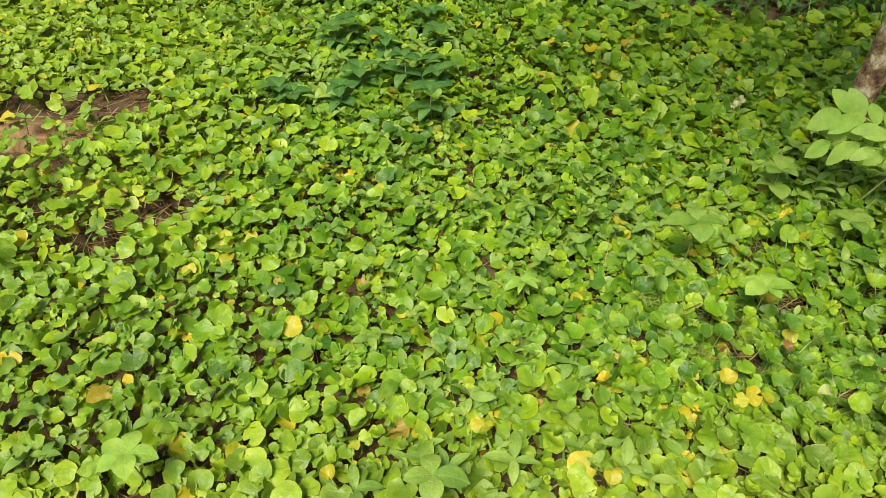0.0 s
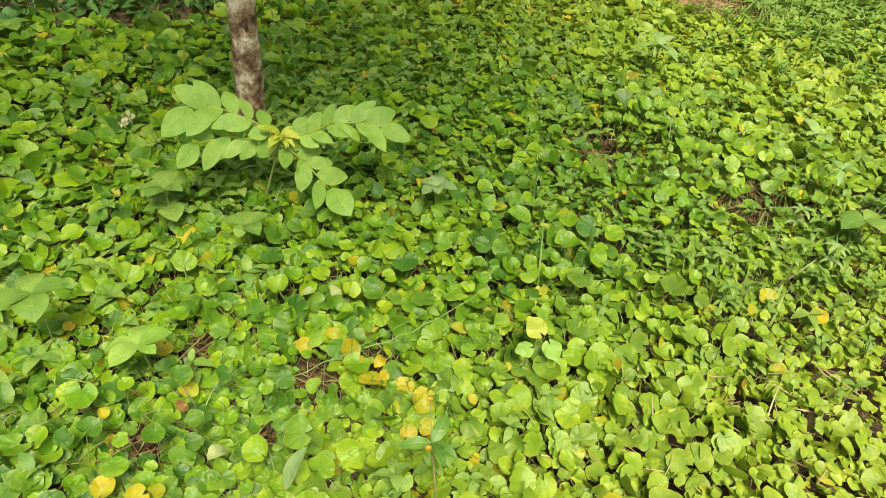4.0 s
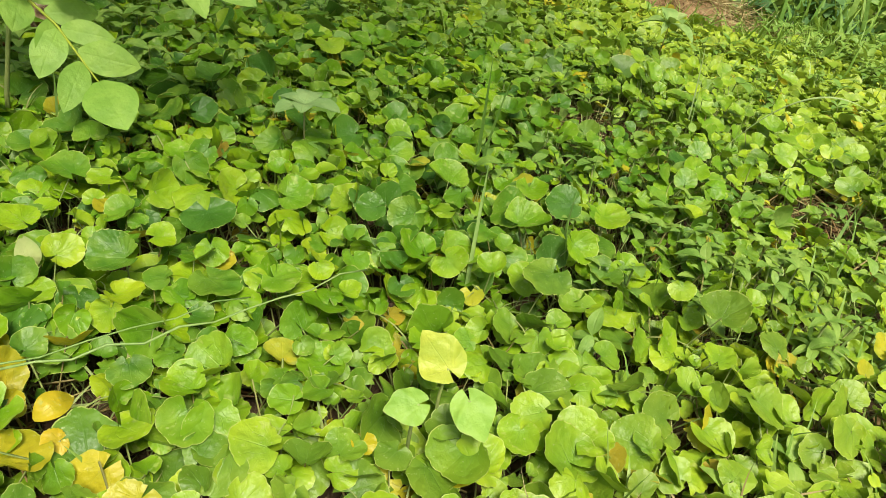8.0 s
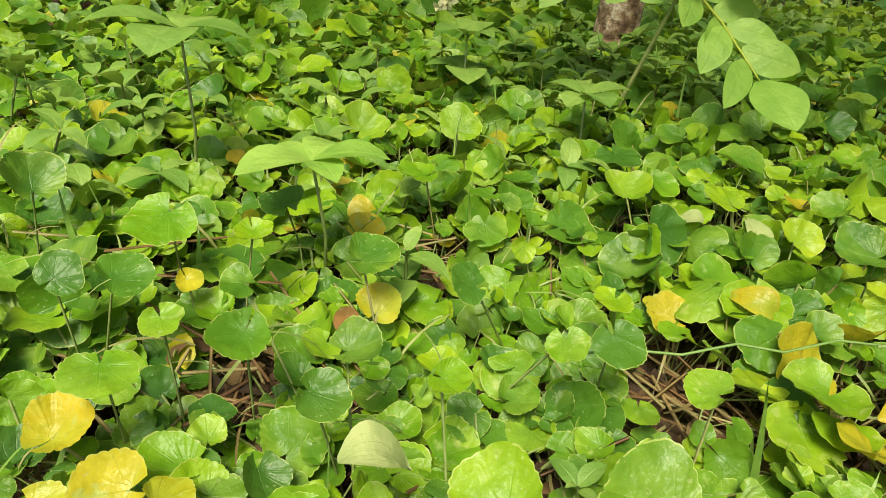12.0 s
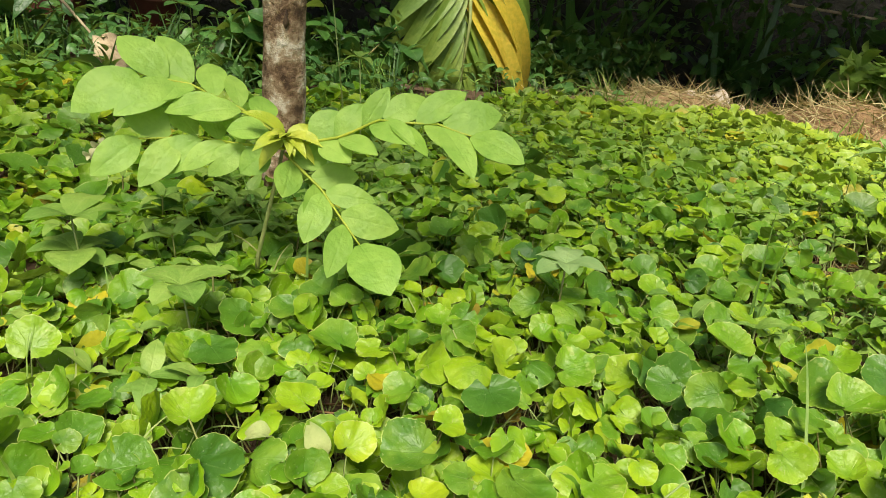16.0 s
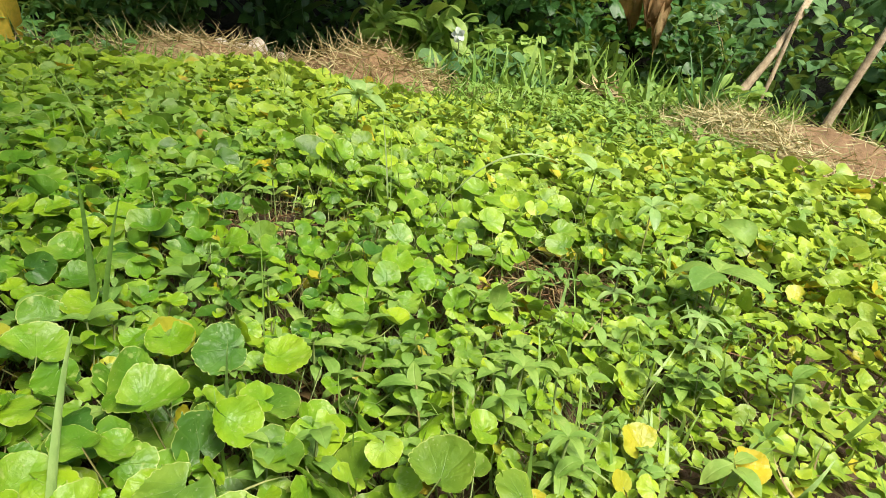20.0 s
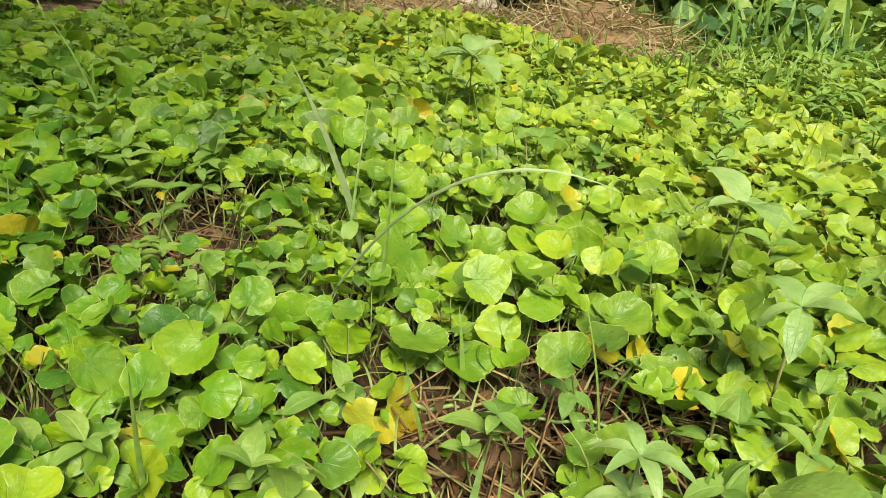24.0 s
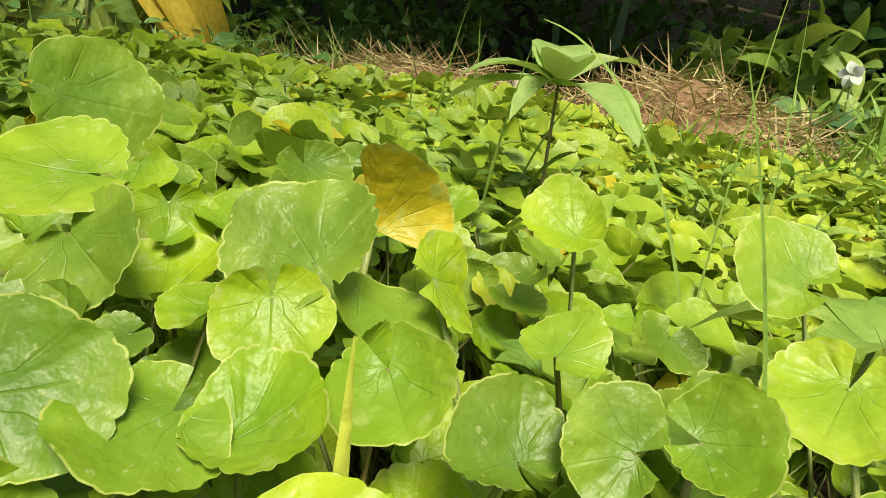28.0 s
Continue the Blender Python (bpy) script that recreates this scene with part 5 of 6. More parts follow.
def build_sparse_grass():
    r = np.random.default_rng(63)
    lump = Leafy()
    for cx, cy, sx, sy, n, h in ((1.52, 0.42, 0.25, 0.12, 120, 0.075), (0.05, 0.50, 0.25, 0.07, 110, 0.075), (1.0, 0.9, 0.9, 0.5, 260, 0.07), (0.0, 1.3, 0.6, 0.4, 260, 0.07), (-0.1, 0.7, 0.5, 0.25, 320, 0.055), (0.5, 0.5, 0.3, 0.15, 200, 0.055), (1.75, 0.46, 0.3, 0.2, 170, 0.065), (1.45, 0.40, 0.25, 0.12, 150, 0.075), (0.86, 1.10, 0.10, 0.06, 60, 0.09), (2.7, 0.8, 0.35, 0.4, 300, 0.085), (1.2, 1.9, 0.9, 0.2, 160, 0.10), (1.33, 0.58, 0.06, 0.05, 40, 0.08)):
        x, y = r.normal(cx, sx, n), r.normal(cy, sy, n)
        p = np.stack([x, y, soil_z(x, y)], 1)
        kind = r.integers(0, 3, n)
        turn = turns(r.uniform(0, 6.3, n), np.abs(r.normal(0.35, 0.3, n)), r.uniform(0, 6.3, n))
        ln = h * r.uniform(0.5, 1.3, n)
        s = np.stack([0.0045 * r.uniform(0.5, 1.3, n), ln, ln], 1)
        for k in range(3):
            lump.add(BLADES[k], p[kind == k], turn[kind == k], s[kind == k])
    tagged(part_mesh("scattered_grass", lump.mesh("scattered_grass"), GRASS, None), "thin green grass blades scattered through the bed", "grass", kind="stuff")


build_sparse_grass()


# ---- yellowed leaves that stand out ----
def yellow_leaf(x, y, z, rad, seed, material=None, label="yellowed round leaf on its stalk among green leaves"):
    r = np.random.default_rng(seed)
    ob = thing("yellowed_leaf", label, "leaf", group="yellowed leaves")
    blade = new("blade", single(HI[seed % len(HI)], "blade"))
    blade.data.materials.append(material or GOLDEN)
    blade.parent = ob
    turn = turns(np.array(r.uniform(0, 6.3)), np.array(r.uniform(0.1, 0.9)), np.array(-1.6 + r.normal(0, 0.8)))
    m = Matrix([list(map(float, row)) for row in turn]).to_4x4()
    blade.matrix_local = Matrix.Translation((x, y, z)) @ m @ Matrix.Diagonal((rad, rad, rad * r.uniform(0.6, 1.4), 1))
    joint = Vector((x, y, z)) + m.to_3x3() @ Vector((0, -0.42 * rad, 0))
    foot = (joint.x + r.normal(0, 0.012), joint.y + r.normal(0, 0.012), float(soil_z(joint.x, joint.y)) - 0.008)
    part("stalk", tube([foot, joint.lerp(Vector(foot), 0.4) + Vector((0.004, 0, 0.003)), joint], [0.0009, 0.0008, 0.0008], 5), STALK, ob)


GOLD_START = [(-0.222, 0.738, 0.0205), (0.076, 0.552, 0.0177), (0.264, 0.637, 0.014), (0.207, 0.491, 0.0237), (0.245, 0.477, 0.0143), (-0.013, 0.546, 0.0144), (-0.128, 0.476, 0.0125), (0.065, 1.096, 0.0228), (-0.029, 1.188, 0.0169), (-0.138, 1.209, 0.0147), (0.551, 0.937, 0.0158), (0.312, 1.88, 0.0175), (-0.644, 0.663, 0.0206), (0.112, 0.84, 0.0117), (0.445, 1.883, 0.0212)]
GOLD_LOW = [(0.804, 0.540, 0.0165), (0.82, 0.545, 0.0148), (0.733, 0.715, 0.0122), (1.408, 0.407, 0.0143), (1.43, 0.331, 0.0144), (1.568, 0.611, 0.0167), (0.937, 0.622, 0.0124), (0.788, 0.712, 0.0125), (0.781, 0.647, 0.0085), (0.796, 0.606, 0.008), (0.77, 0.51, 0.0107), (0.794, 0.506, 0.0107), (0.87, 0.507, 0.0073), (0.946, 0.527, 0.0079), (0.909, 0.986, 0.0108)]
GOLD_MID = [(0.446, 0.640, 0.0130), (0.452, 0.598, 0.0110), (0.472, 0.606, 0.0140), (0.492, 0.602, 0.010), (0.776, 0.693, 0.013), (0.481, 1.069, 0.0144), (0.476, 0.929, 0.008), (0.569, 0.836, 0.0118), (0.474, 0.746, 0.0074), (0.727, 0.722, 0.0065), (0.574, 0.726, 0.0116), (0.57, 0.815, 0.012)]
GOLD_FAR = [(1.811, 0.553, 0.0124), (1.521, 0.607, 0.0114), (1.372, 0.486, 0.0078), (1.365, 0.404, 0.0109), (1.97, 1.09, 0.022), (1.759, 0.219, 0.014), (1.79, 0.353, 0.0145), (2.087, 0.872, 0.0141), (2.214, 0.796, 0.013), (1.867, 0.762, 0.0105), (1.885, 1.12, 0.0183)]
for k, (x, y, rad) in enumerate(GOLD_START):
    yellow_leaf(x, y, 0.002, rad * 0.85, 300 + k)
for k, (x, y, rad) in enumerate(GOLD_LOW):
    yellow_leaf(x, y, 0.004, rad, 330 + k)
for k, (x, y, rad) in enumerate(GOLD_MID):
    yellow_leaf(x, y, 0.004, rad, 350 + k)
for k, (x, y, rad) in enumerate(GOLD_FAR):
    yellow_leaf(x, y, -0.004, rad * 0.85, 360 + k)
GOLD_NOTED = [(1.752, 0.614, -0.014, 0.0165), (1.775, 0.592, -0.010, 0.0120), (1.790, 0.540, 0.024, 0.0112), (1.612, 0.640, -0.028, 0.0205), (1.600, 0.622, -0.032, 0.0120), (1.679, 0.537, -0.024, 0.0056), (1.560, 0.690, -0.012, 0.0070), (1.882, 0.995, 0.018, 0.0140), (1.857, 0.762, 0.030, 0.0140), (2.075, 0.738, 0.010, 0.0150), (2.198, 0.957, 0.008, 0.0150), (1.790, 0.460, 0.004, 0.0150), (1.649, 1.002, 0.014, 0.0190)]
for k, (x, y, z, rad) in enumerate(GOLD_NOTED):
    yellow_leaf(x, y, z, rad, 380 + k)
def folded_leaf():
    """A yellowed leaf folded to a fan, standing over the green ones."""
    ob = thing("yellowed_leaf", "large folded yellow leaf standing above the green ones", "leaf", group="yellowed leaves")
    fan = fan_leaf(48, (0.3, 0.6, 0.85, 1.0), 1.75, 17, 0.06, 0.10, 0.05, 3, 0.12)
    blade = new("blade", single(fan, "blade"))
    blade.data.materials.append(GOLDEN)
    blade.parent = ob
    foot = Vector((1.8160, 0.9720, 0.0545))
    size = 0.0150
    y, up = Vector((0.62, -0.20, 0.62)).normalized(), Vector((-0.45, -0.85, 0.35))
    set_frame(blade, foot + y * 0.42 * size, y, up, (size, size, size))
    part("stalk", tube([(1.812, 0.980, -0.05), (1.813, 0.977, 0.01), foot], [0.0011, 0.0010, 0.0009], 6), STALK, ob)


folded_leaf()



# ---- lime heart-shaped leaves, whorled weeds, single grass blades ----
WEED = leaf_material("soft_green_weed", [(0.0, (0.095, 0.215, 0.030)), (1.0, (0.170, 0.310, 0.045))], veins=1.0, vein_amount=0.25, marks=0.15, rim=0.2)
SAGE_WEED = leaf_material("sage_weed", [(0.0, (0.26, 0.39, 0.14)), (1.0, (0.36, 0.47, 0.19))], veins=1.0, vein_amount=0.2, marks=0.1, rim=0.2, rough=0.6)
HEART = fan_leaf(30, (0.4, 0.75, 1.0), 0.12, 0, 0, 0.05, 0.03, 5, -0.1)
HEART[0][:, 1] = np.where(HEART[0][:, 1] > 0, HEART[0][:, 1] * (1 + 0.55 * np.exp(-(HEART[0][:, 0] / 0.35) ** 2)), HEART[0][:, 1])


def upright_leaf(name, label, at, size, yaw, tilt, toward, template, material):
    ob = thing(name, label, "leaf")
    blade = new("blade", single(template, "blade"))
    blade.data.materials.append(material)
    blade.parent = ob
    turn = turns(np.array(yaw), np.array(tilt), np.array(toward))
    m = Matrix([list(map(float, row)) for row in turn]).to_4x4()
    blade.matrix_local = Matrix.Translation(at) @ m @ Matrix.Diagonal((size, size, size, 1))
    j = Vector(at) + m.to_3x3() @ Vector((0, -0.42 * size, 0))
    part("stalk", tube([(j.x + 0.005, j.y + 0.008, float(soil_z(j.x, j.y)) - 0.01), (j.x, j.y + 0.003, j.z * 0.5), j], [0.0014, 0.0012, 0.001], 5), STALK, ob)


upright_leaf("heart_leaf", "lime green heart-shaped leaf standing upright", (0.995, 0.526, 0.052), 0.0150, 0.1, 1.05, -2.2, HEART, FRESH)
upright_leaf("heart_leaf", "small lime green pointed leaf beside the heart-shaped one", (0.966, 0.514, 0.038), 0.0115, 1.3, 0.5, -2.0, HEART, LIME)
upright_leaf("heart_leaf", "pale green pointed leaf below the heart-shaped one", (1.000, 0.497, 0.034), 0.0140, 2.9, 0.45, -2.2, HEART, LIME)


def whorl_weed(label, foot, top, count, length, material, seed, templates=None, droop=0.35, tiers=1):
    r = random.Random(seed)
    plant = thing("whorled_weed", label, "weed", group="whorled weeds")
    foot = Vector((foot[0], foot[1], float(soil_z(foot[0], foot[1])) - 0.01))
    top = Vector(top)
    part("stem", tube([foot, foot.lerp(top, 0.55) + Vector((0.004, 0.003, 0)), top], [0.0013, 0.0011, 0.0009], 6), STALK, plant)
    tms = templates or OVAL
    for tier in range(tiers):
        at = top.lerp(foot, 0.32 * tier)
        for k in range(count):
            a = 2 * math.pi * (k + 0.5 * tier) / count + r.uniform(-0.25, 0.25)
            ob = new("leaf", single(tms[k % len(tms)], "leaf"))
            ob.data.materials.append(material)
            ob.parent = plant
            s = length * r.uniform(0.75, 1.1)
            set_frame(ob, at, (math.cos(a), math.sin(a), droop * r.uniform(-0.6, 0.8)), (0, 0, 1), (s, s, s))
    return plant


whorl_weed("light green whorled weed with five pointed leaves above the bed", (0.545, 0.795), (0.537, 0.776, 0.064), 5, 0.041, LIME, 1)
whorl_weed("pale weed with grey-green leaves and a small bud head", (1.075, 0.88), (1.068, 0.864, 0.080), 6, 0.034, SAGE_WEED, 2, None, 0.25)
whorl_weed("tall pale weed with large pointed leaves", (1.735, 0.40), (1.700, 0.408, 0.048), 4, 0.052, BLUISH, 3, None, 0.6)
whorl_weed("dark-stemmed weed with broad leaves held above the bed", (0.448, 0.90), (0.450, 0.894, 0.105), 4, 0.058, BLUISH, 4, None, 0.15)
whorl_weed("weed with long narrow arching leaves", (2.00, 1.125), (1.998, 1.122, 0.080), 9, 0.066, PALEGRASS, 5, LANCE, 0.55, 1)
whorl_weed("weed with long narrow arching leaves", (1.955, 0.925), (1.950, 0.915, 0.030), 6, 0.050, BLUISH, 6, LANCE, 0.3)
whorl_weed("lime green whorled weed in the open bed", (0.15, 0.80), (0.152, 0.798, 0.050), 7, 0.036, LIME, 7, LANCE, 0.3)
whorl_weed("bluish green broad-leaved weed at the bed's near edge", (0.008, 0.451), (0.008, 0.449, 0.045), 4, 0.045, BLUISH, 8)
whorl_weed("pale broad-leaved weed at the bed's near edge", (-0.38, 0.475), (-0.38, 0.473, 0.048), 5, 0.048, LIME, 9)
whorl_weed("bluish green broad-leaved weed beside the sapling", (0.678, 1.107), (0.680, 1.100, 0.075), 5, 0.050, BLUISH, 10, None, 0.3, 2)
whorl_weed("bluish green leafy weed in the shade", (0.76, 0.96), (0.757, 0.955, 0.060), 5, 0.042, BLUISH, 11, None, 0.3)
dark = random.Random(15)
for k in range(20):
    x, y = dark.uniform(-0.38, 0.0), dark.uniform(1.35, 2.05)
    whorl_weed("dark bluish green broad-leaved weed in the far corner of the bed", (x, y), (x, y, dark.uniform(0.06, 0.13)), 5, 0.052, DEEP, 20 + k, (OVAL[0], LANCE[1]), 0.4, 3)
for k, (x, y, h) in enumerate(((1.40, 0.50, 0.03), (1.60, 0.40, 0.03), (1.34, 0.44, 0.03), (1.66, 0.50, 0.03), (1.93, 0.30, 0.04), (2.2, 0.40, 0.04))):
    whorl_weed("small fresh green weed with narrow leaves", (x, y), (x, y, h), 6, 0.028, PALEGRASS if k % 2 else BLUISH, 40 + k, LANCE[2:], 0.25, 2)


def blade(label, pts, width, seed=0, material=None):
    """One long grass blade through three points, with a keeled cross-section."""
    a, b, c = (Vector(p) for p in pts)
    bm = bmesh.new()
    rows = []
    n = 16
    for i in range(n + 1):
        t = i / n
        p = a * (1 - t) ** 2 + b * 2 * t * (1 - t) + c * t * t
        d = ((b - a) * (1 - t) + (c - b) * t).normalized()
        side = d.cross(Vector((0.35, -1, 0.25))).normalized()
        w = width * 0.5 * (1 - t**2.5) * min(1, 0.5 + 2 * t) + 0.0002
        nrm = d.cross(side)
        rows.append([bm.verts.new(p - side * w + nrm * w * 0.35), bm.verts.new(p), bm.verts.new(p + side * w + nrm * w * 0.35)])
    for u, v in zip(rows, rows[1:]):
        for k in range(2):
            bm.faces.new((u[k], u[k + 1], v[k + 1], v[k]))
    uv = bm.loops.layers.uv.new("UVMap")
    for f in bm.faces:
        for loop in f.loops:
            loop[uv].uv = (0.5, 0.5)
    return tagged(part("tall_grass", bm, material or GRASS, None), label, "grass", "single tall grasses")


blade("green upright grass blade above the bed", [(1.252, 0.800, -0.05), (1.250, 0.800, 0.05), (1.238, 0.797, 0.146)], 0.0095, 0, WEED)
blade("green upright grass blade above the bed", [(1.246, 0.795, -0.05), (1.252, 0.795, 0.05), (1.272, 0.797, 0.120)], 0.0080, 0, WEED)
blade("long pale grass blade arching over the bed", [(1.575, 0.735, -0.040), (1.640, 0.690, 0.165), (1.757, 0.622, 0.106)], 0.0030, 0, PALE)
blade("upright thin grass blade", [(1.632, 0.716, -0.05), (1.640, 0.722, 0.05), (1.654, 0.735, 0.135)], 0.0042)
blade("thin dry grass stalk", [(1.99, 1.000, -0.05), (1.995, 1.005, 0.06), (2.030, 1.020, 0.150)], 0.0030)
blade("thin dry grass stalk", [(2.005, 0.985, -0.05), (2.03, 1.00, 0.06), (2.100, 1.055, 0.140)], 0.0030)
blade("thin arching grass stalk", [(1.985, 0.985, -0.05), (1.97, 1.02, 0.10), (1.93, 1.06, 0.110)], 0.0034)
blade("broad lime grass blade close to the path", [(1.773, 0.893, -0.05), (1.777, 0.897, 0.02), (1.784, 0.912, 0.060)], 0.0062, 0, FRESH)
blade("thin pale stem lying among the leaves", [(1.893, 0.858, 0.0), (1.905, 0.880, 0.03), (1.921, 0.906, 0.046)], 0.0036, 0, STALK)
rr = random.Random(8)
for k in range(26):
    x, y = rr.uniform(1.3, 2.9), rr.uniform(0.5, 1.9)
    z = float(soil_z(x, y))
    h, dx, dy = rr.uniform(0.12, 0.19), rr.uniform(-0.05, 0.05), rr.uniform(-0.04, 0.04)
    blade("thin upright grass stalk in the bed", [(x, y, z), (x + dx * 0.2, y + dy * 0.2, z + 0.6 * h), (x + dx, y + dy, z + h)], 0.0030)


def fallen_leaf(label, at, length, yaw, tilt, toward, material, template):
    """A loose dry leaf caught between the green ones."""
    ob = part_mesh("fallen_leaf", single(template, "fallen_leaf"), material, None)
    m = Matrix([list(map(float, row)) for row in turns(np.array(yaw), np.array(tilt), np.array(toward))]).to_4x4()
    ob.matrix_world = Matrix.Translation(at) @ m @ Matrix.Diagonal((length, length, length, 1))
    return tagged(ob, label, "leaf", "fallen leaves")


BLEACHED = leaf_material("bleached_leaf", [(0.0, (0.34, 0.40, 0.13)), (1.0, (0.46, 0.48, 0.20))], shine=0.2, vein_amount=0.1, rough=0.7, patch=0.1, marks=0.15, rim=0.1)
CURLED = blade_leaf(10, 0.34, 0.05, 0.9, 0.30, 0.5, 0.45, 0.03)
fallen_leaf("pale bleached pointed leaf lying on the green leaves", (0.550, 0.590, 0.032), 0.026, -1.5, 0.2, -1.6, BLEACHED, CURLED)
fallen_leaf("pale bleached leaf standing on edge among green leaves", (0.815, 0.765, 0.016), 0.024, 0.1, 1.1, -1.7, BLEACHED, CURLED)
fallen_leaf("whitish dry leaf lying on the bed", (0.79, 0.79, 0.022), 0.020, 1.2, 0.3, -1.6, BLEACHED, CURLED)
fallen_leaf("broad pale green leaf lying over the bed", (1.82, 0.39, 0.050), 0.045, -0.3, 0.9, -2.6, BLUISH, CURLED)
fallen_leaf("curled brown dead leaf caught between stalks", (1.56, 0.93, -0.030), 0.026, 0.6, 0.3, 2.0, DRY, CURLED)
fallen_leaf("curled brown dead leaf on the bare patch", (1.625, 0.585, -0.030), 0.024, 2.1, 0.3, 1.0, DRY, CURLED)


def white_flower(at, size=0.028, label="small white flower on a thin stem behind the mound", colour=None):
    plant = thing("white_flower", label, "flower")
    top = Vector(at)
    part("stem", tube([(at[0] + 0.02, at[1], float(soil_z(at[0], at[1])) - 0.01), (at[0] + 0.012, at[1], at[2] * 0.4), top], [0.09 * size, 0.08 * size, 0.06 * size], 6), STALK, plant)
    for k in range(5):
        a = 2 * math.pi * k / 5
        ob = new("petal", single(OVAL[1], "petal"))
        ob.data.materials.append(colour or PETAL)
        ob.parent = plant
        way = (-0.25, math.cos(a), math.sin(a)) if size > 0.02 else (math.cos(a), -0.3, math.sin(a))
        set_frame(ob, top, way, (-0.9, -0.7, 0.3), (size, size, size))


PETAL = leaf_material("white_petal", [(0.0, (0.80, 0.80, 0.76)), (1.0, (0.84, 0.84, 0.80))], vein_amount=0.0, marks=0.0, rim=0.0, rough=0.6, glow=(0.8, 0.8, 0.7))
CREAM = leaf_material("cream_petal", [(0.0, (0.62, 0.58, 0.30)), (1.0, (0.70, 0.66, 0.38))], vein_amount=0.0, marks=0.0, rim=0.0, rough=0.6, glow=(0.8, 0.75, 0.4))
white_flower((3.38, 1.69, 0.118), 0.033)
white_flower((0.711, 1.42, 0.062), 0.015, "small cream flower among the leaves behind the sapling", CREAM)
white_flower((0.698, 1.415, 0.052), 0.012, "small cream flower among the leaves behind the sapling", CREAM)

scatter_straw("dead_grass", "straw-coloured dead stems on the bare patches", (1.62, 0.58, 0.15, 0.10, 0.1), 0.004, 60, 41, 0.06, 0.0022, 0.03)
scatter_straw("dead_grass", "straw-coloured dead stems on the bare patches", (1.53, 0.91, 0.10, 0.09, 0.1), 0.004, 45, 42, 0.06, 0.0022, 0.03)

scatter_straw("dead_grass", "straw-coloured dead stems between the leaves", (1.20, 0.30, 0.42, 0.14, 0.0), 0.030, 420, 43, 0.06, 0.0022, 0.03)
scatter_straw("dead_grass", "straw-coloured dead stems between the leaves", (0.05, 0.55, 0.55, 0.25, 0.0), 0.026, 260, 44, 0.05, 0.0018, 0.03)


def orange_flower_weed():
    """A weed with long leaves and two small orange flowers, close to the walk."""
    plant = thing("orange_flower_weed", "tall weed with long green leaves and small orange flowers", "weed")
    top = Vector((0.728, 0.412, 0.125))
    part("stem", tube([(0.735, 0.400, float(soil_z(0.735, 0.40)) - 0.01), (0.732, 0.405, 0.05), top], [0.0016, 0.0014, 0.0011], 6), STALK, plant)
    for way, ln in (((0.8, 0.4, 0.25), 0.038), ((-0.75, 0.45, 0.0), 0.036), ((0.3, -0.9, 0.1), 0.032), ((-0.2, -0.9, 0.2), 0.034)):
        ob = new("leaf", single(LANCE[1], "leaf"))
        ob.data.materials.append(WEED)
        ob.parent = plant
        set_frame(ob, top, way, (0, -0.4, 1), (ln * 0.75, ln, ln))
    for head in ((0.747, 0.443, 0.147), (0.712, 0.397, 0.144)):
        head = Vector(head)
        stalk = part("flower_stalk", tube([top, top.lerp(head, 0.5) + Vector((0, 0, 0.004)), head], [0.0006, 0.0005, 0.0005], 5), STALK, plant)
        for k in range(7):
            a = 2 * math.pi * k / 7
            ob = new("petal", single(OVAL[1], "petal"))
            ob.data.materials.append(ORANGE)
            ob.parent = stalk
            set_frame(ob, head, (math.cos(a), math.sin(a), 1.1), (0, 0, 1), (0.0040, 0.0048, 0.0040))


ORANGE = leaf_material("orange_petal", [(0.0, (0.60, 0.30, 0.012)), (1.0, (0.66, 0.40, 0.03))], vein_amount=0.0, marks=0.0, rim=0.0, rough=0.6, glow=(0.85, 0.40, 0.02))
orange_flower_weed()
fallen_leaf("pale green pointed leaf standing up beside a round one", (0.604, 0.503, 0.036), 0.050, -1.25, 0.75, 2.9, SAGE_WEED, blade_leaf(10, 0.24, 0.03, 0.3, 0.10, 0.2, 0.45))


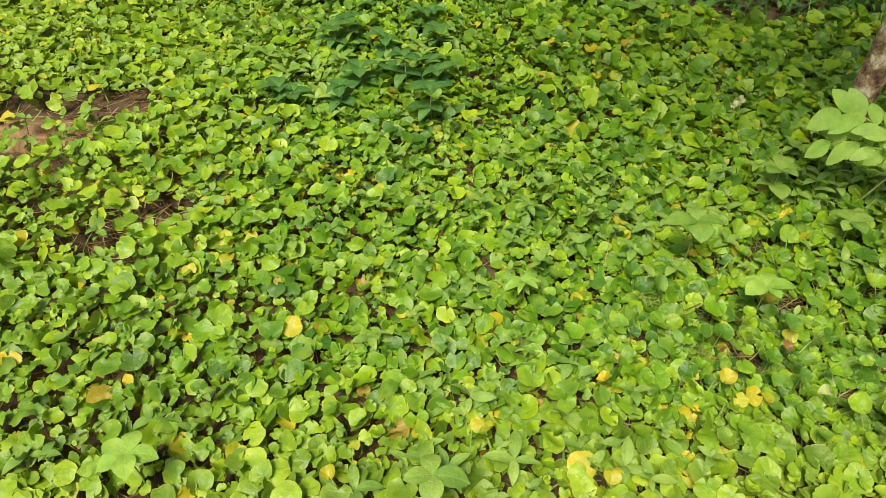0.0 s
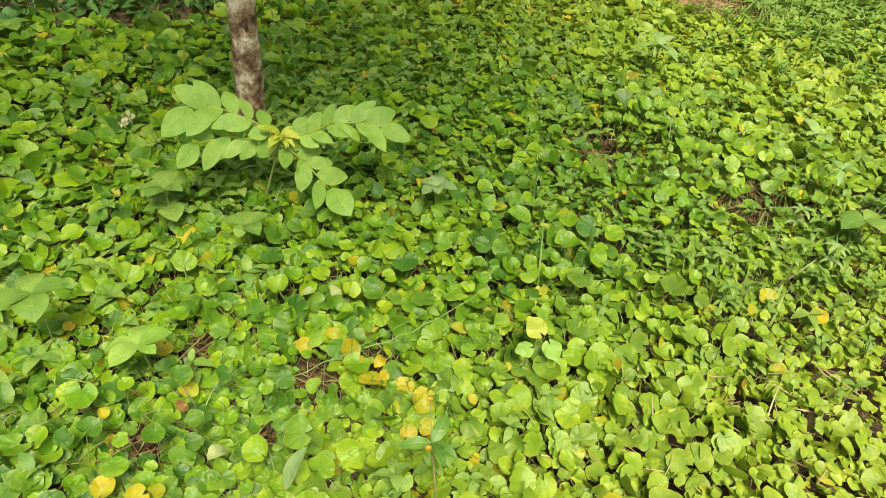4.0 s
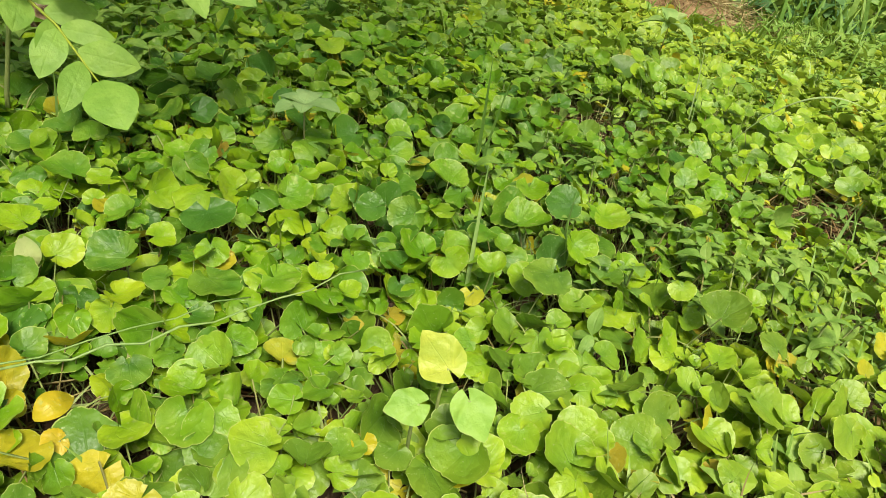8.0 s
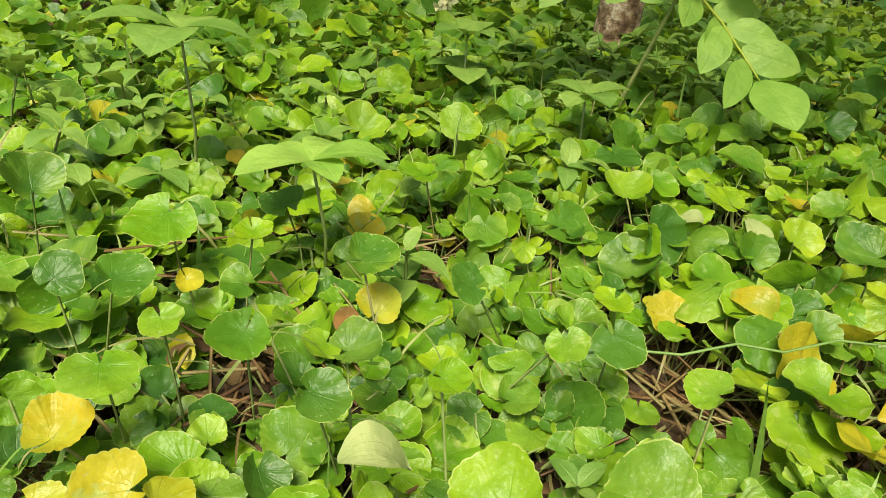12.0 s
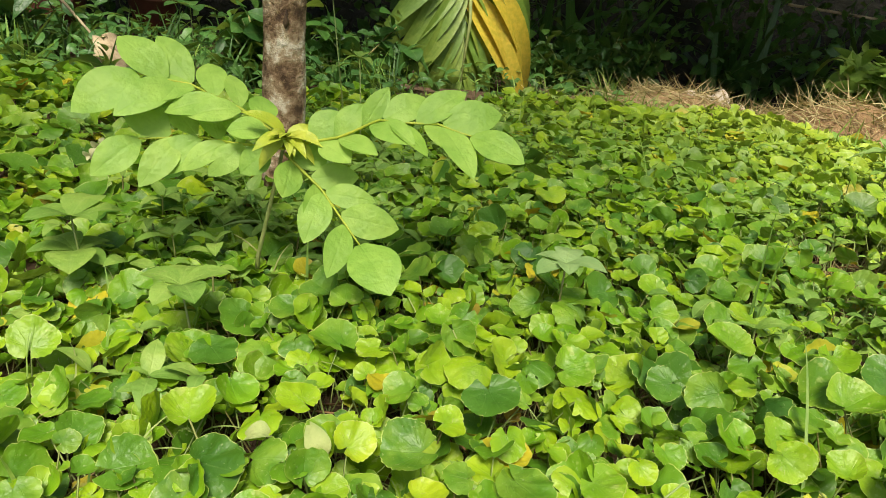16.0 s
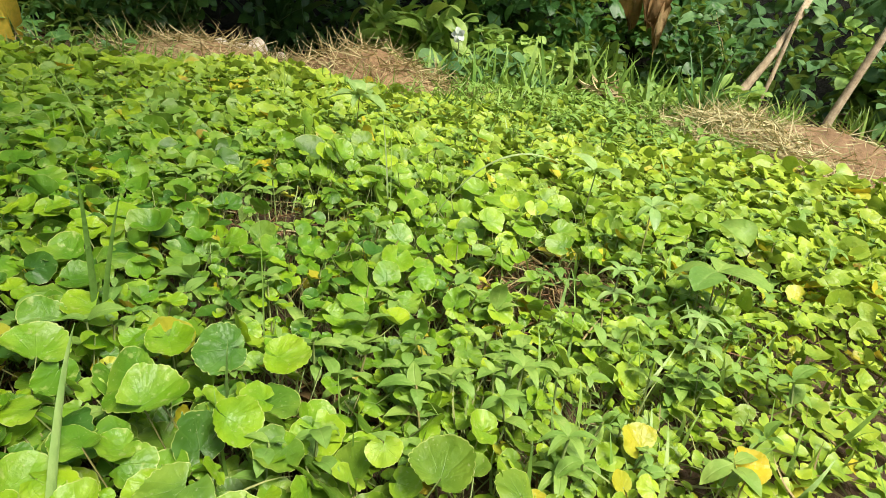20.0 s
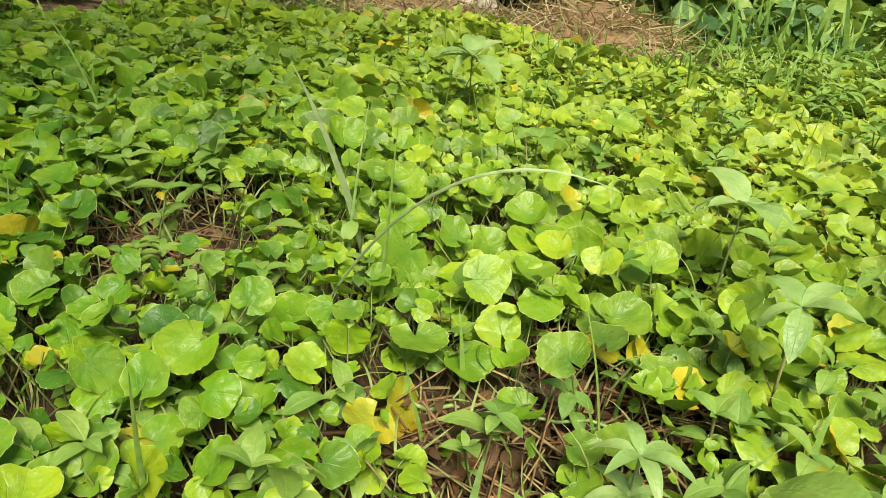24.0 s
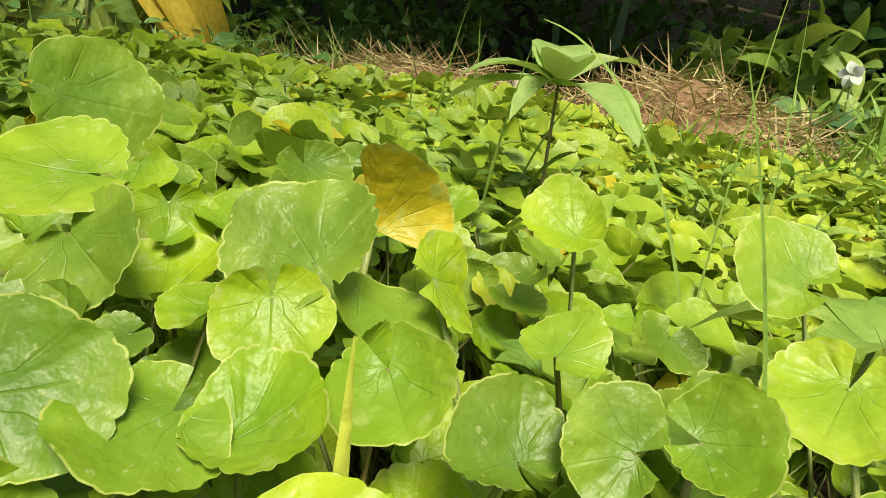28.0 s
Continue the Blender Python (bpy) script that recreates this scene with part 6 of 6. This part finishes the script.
def build_pale_grass():
    """Broad pale grass blades and bare curved stalks between the leaves."""
    r = np.random.default_rng(91)
    grass, arcs = Leafy(), Leafy()
    for cx, cy, sx, sy, n, h, w in ((1.46, 0.41, 0.18, 0.07, 95, 0.085, 0.0060), (1.80, 0.44, 0.16, 0.08, 36, 0.075, 0.005), (1.30, 0.52, 0.08, 0.06, 30, 0.09, 0.006), (0.86, 0.80, 0.12, 0.06, 30, 0.075, 0.0035), (2.6, 0.9, 0.25, 0.3, 120, 0.10, 0.005), (3.0, 1.15, 0.12, 0.2, 90, 0.12, 0.006)):
        x, y = r.normal(cx, sx, n), r.normal(cy, sy, n)
        p = np.stack([x, y, soil_z(x, y) - 0.004], 1)
        ln = h * r.uniform(0.5, 1.2, n)
        size = np.stack([w * r.uniform(0.5, 1.2, n), ln, ln], 1)
        turn = turns(r.uniform(0, 6.3, n), np.abs(r.normal(0.5, 0.35, n)), r.uniform(0, 6.3, n))
        kind = r.integers(0, 3, n)
        for k in range(3):
            grass.add(BLADES[k], p[kind == k], turn[kind == k], size[kind == k])
    n = 1500
    x, y = r.uniform(0.3, 2.1, n), r.uniform(0.35, 1.1, n)
    p = np.stack([x, y, soil_z(x, y) + r.uniform(0.0, 0.03, n)], 1)
    ln = r.uniform(0.035, 0.075, n)
    size = np.stack([np.full(n, 0.0019), ln, ln], 1)
    turn = turns(r.uniform(0, 6.3, n), np.abs(r.normal(0.5, 0.4, n)), r.uniform(0, 6.3, n))
    arcs.add(grass_blade(7, 2.0), p, turn, size)
    tagged(part_mesh("scattered_grass", grass.mesh("scattered_grass"), PALEGRASS, None), "broad pale grass blades growing through the bed", "grass", kind="stuff")
    tagged(part_mesh("bent_stalks", arcs.mesh("bent_stalks"), STALK, None), "thin pale bent stalks between the round leaves", "stalks", kind="stuff")


build_pale_grass()
whorl_weed("tall thin weed with small leaves beside the trunk", (1.05, 1.39), (1.023, 1.40, 0.272), 4, 0.030, BLUISH, 61, LANCE, 0.4, 3)
whorl_weed("tall thin weed with small leaves beside the trunk", (1.075, 1.41), (1.070, 1.41, 0.190), 4, 0.032, BLUISH, 62, LANCE, 0.4, 3)
whorl_weed("broad-leaved weed at the back edge of the bed", (0.60, 1.96), (0.60, 1.95, 0.095), 5, 0.060, BLUISH, 63, None, 0.3)
whorl_weed("bluish weed in the shade behind the trunk", (0.90, 1.93), (0.895, 1.90, 0.220), 5, 0.055, DEEP, 64, OVAL, 0.4, 2)


def runner_stem(label, pts, rad):
    """A long thin runner lying over the leaves."""
    a, m, c = (Vector(p) for p in pts)
    line = [a * (1 - t) ** 2 + m * 2 * t * (1 - t) + c * t * t for t in np.linspace(0, 1, 12)]
    line = [p + Vector((0, 0, 0.003 * math.sin(9 * k))) for k, p in enumerate(line)]
    return tagged(part("runner_stem", tube(line, [rad] * 6 + [rad * 0.8] * 6, 5), PALEGRASS, None), label, "stem", "long runner stems")


runner_stem("thin pale green runner stem lying across the leaves", [(0.78, 0.63, 0.045), (0.865, 0.605, 0.052), (1.01, 0.64, 0.045)], 0.0008)
runner_stem("thin pale runner stem lying low among the leaves", [(0.66, 0.66, 0.02), (0.78, 0.63, 0.045), (0.93, 0.66, 0.03)], 0.0007)
scatter_straw("dead_grass", "scraps of dry stem on the bare soil", (-0.86, 1.36, 0.24, 0.14, 0.2), 0.002, 110, 47, 0.05, 0.0018, 0.012)

blade("pale broad grass blade bending over the near leaves", [(1.095, 0.617, -0.03), (1.135, 0.662, 0.066), (1.175, 0.706, 0.078)], 0.0075, 0, PALEGRASS)
fallen_leaf("curled golden yellow leaf lying on the bed", (0.79, 0.622, 0.010), 0.024, -1.2, 0.6, -1.6, GOLDEN, CURLED)
fallen_leaf("curled brown dead leaf between the stalks", (0.56, 0.690, 0.008), 0.019, 0.4, 0.8, -1.8, DRY, CURLED)
fallen_leaf("curled yellow-white leaf folded over itself", (0.780, 0.691, 0.018), 0.026, 0.9, 0.8, -1.7, GOLDEN, CURLED)
fallen_leaf("curled yellow leaf lying low beside the stalks", (0.82, 0.525, 0.012), 0.030, 1.4, 0.5, -1.7, GOLDEN, CURLED)

scatter_straw("dead_grass", "straw-coloured dead stems between the leaves", (-0.58, 1.02, 0.24, 0.12, 0.25), 0.030, 200, 48, 0.055, 0.0020, 0.03)

# ---- weeds and blades over the last stretch of the walk ----
whorl_weed("pale weed with long pointed leaves over the bed", (1.900, 0.622), (1.894, 0.616, 0.074), 6, 0.052, PALEGRASS, 71, LANCE, 0.45)
whorl_weed("small weed with paired leaves on a pale stalk", (1.816, 0.660), (1.814, 0.656, 0.026), 4, 0.026, WEED, 72, LANCE, 0.25)
whorl_weed("tall weed with broad pale leaves close to the path", (1.800, 0.505), (1.792, 0.508, 0.074), 5, 0.036, PALEGRASS, 73, LANCE, 1.3)
blade("thin pale grass stalk leaning over the leaves", [(1.640, 0.785, -0.040), (1.648, 0.798, 0.030), (1.685, 0.834, 0.123)], 0.0040, 0, PALEGRASS)
blade("broad pale grass blade leaning back over the bed", [(1.680, 0.815, -0.045), (1.655, 0.810, 0.070), (1.605, 0.797, 0.160)], 0.0080, 0, PALE)
blade("pale grass blade arching in the shade of the sapling", [(0.920, 1.170, -0.030), (0.880, 1.165, 0.055), (0.815, 1.160, 0.028)], 0.0050, 0, PALEGRASS)
fallen_leaf("curled brown dead leaf on the soil under the sapling", (0.868, 1.215, 0.010), 0.050, 0.8, 0.4, -1.6, DRY, CURLED)
fallen_leaf("curled brown dead leaf on the soil under the sapling", (0.850, 1.190, 0.012), 0.036, 2.6, 0.6, -1.2, DRY, CURLED)
runner_stem("dry pale runner lying across the bare soil", [(1.590, 0.668, -0.034), (1.637, 0.636, -0.030), (1.712, 0.548, -0.014)], 0.0016)
runner_stem("dry pale runner lying across the bare soil", [(1.672, 0.585, -0.026), (1.715, 0.610, -0.022), (1.760, 0.640, -0.034)], 0.0011)
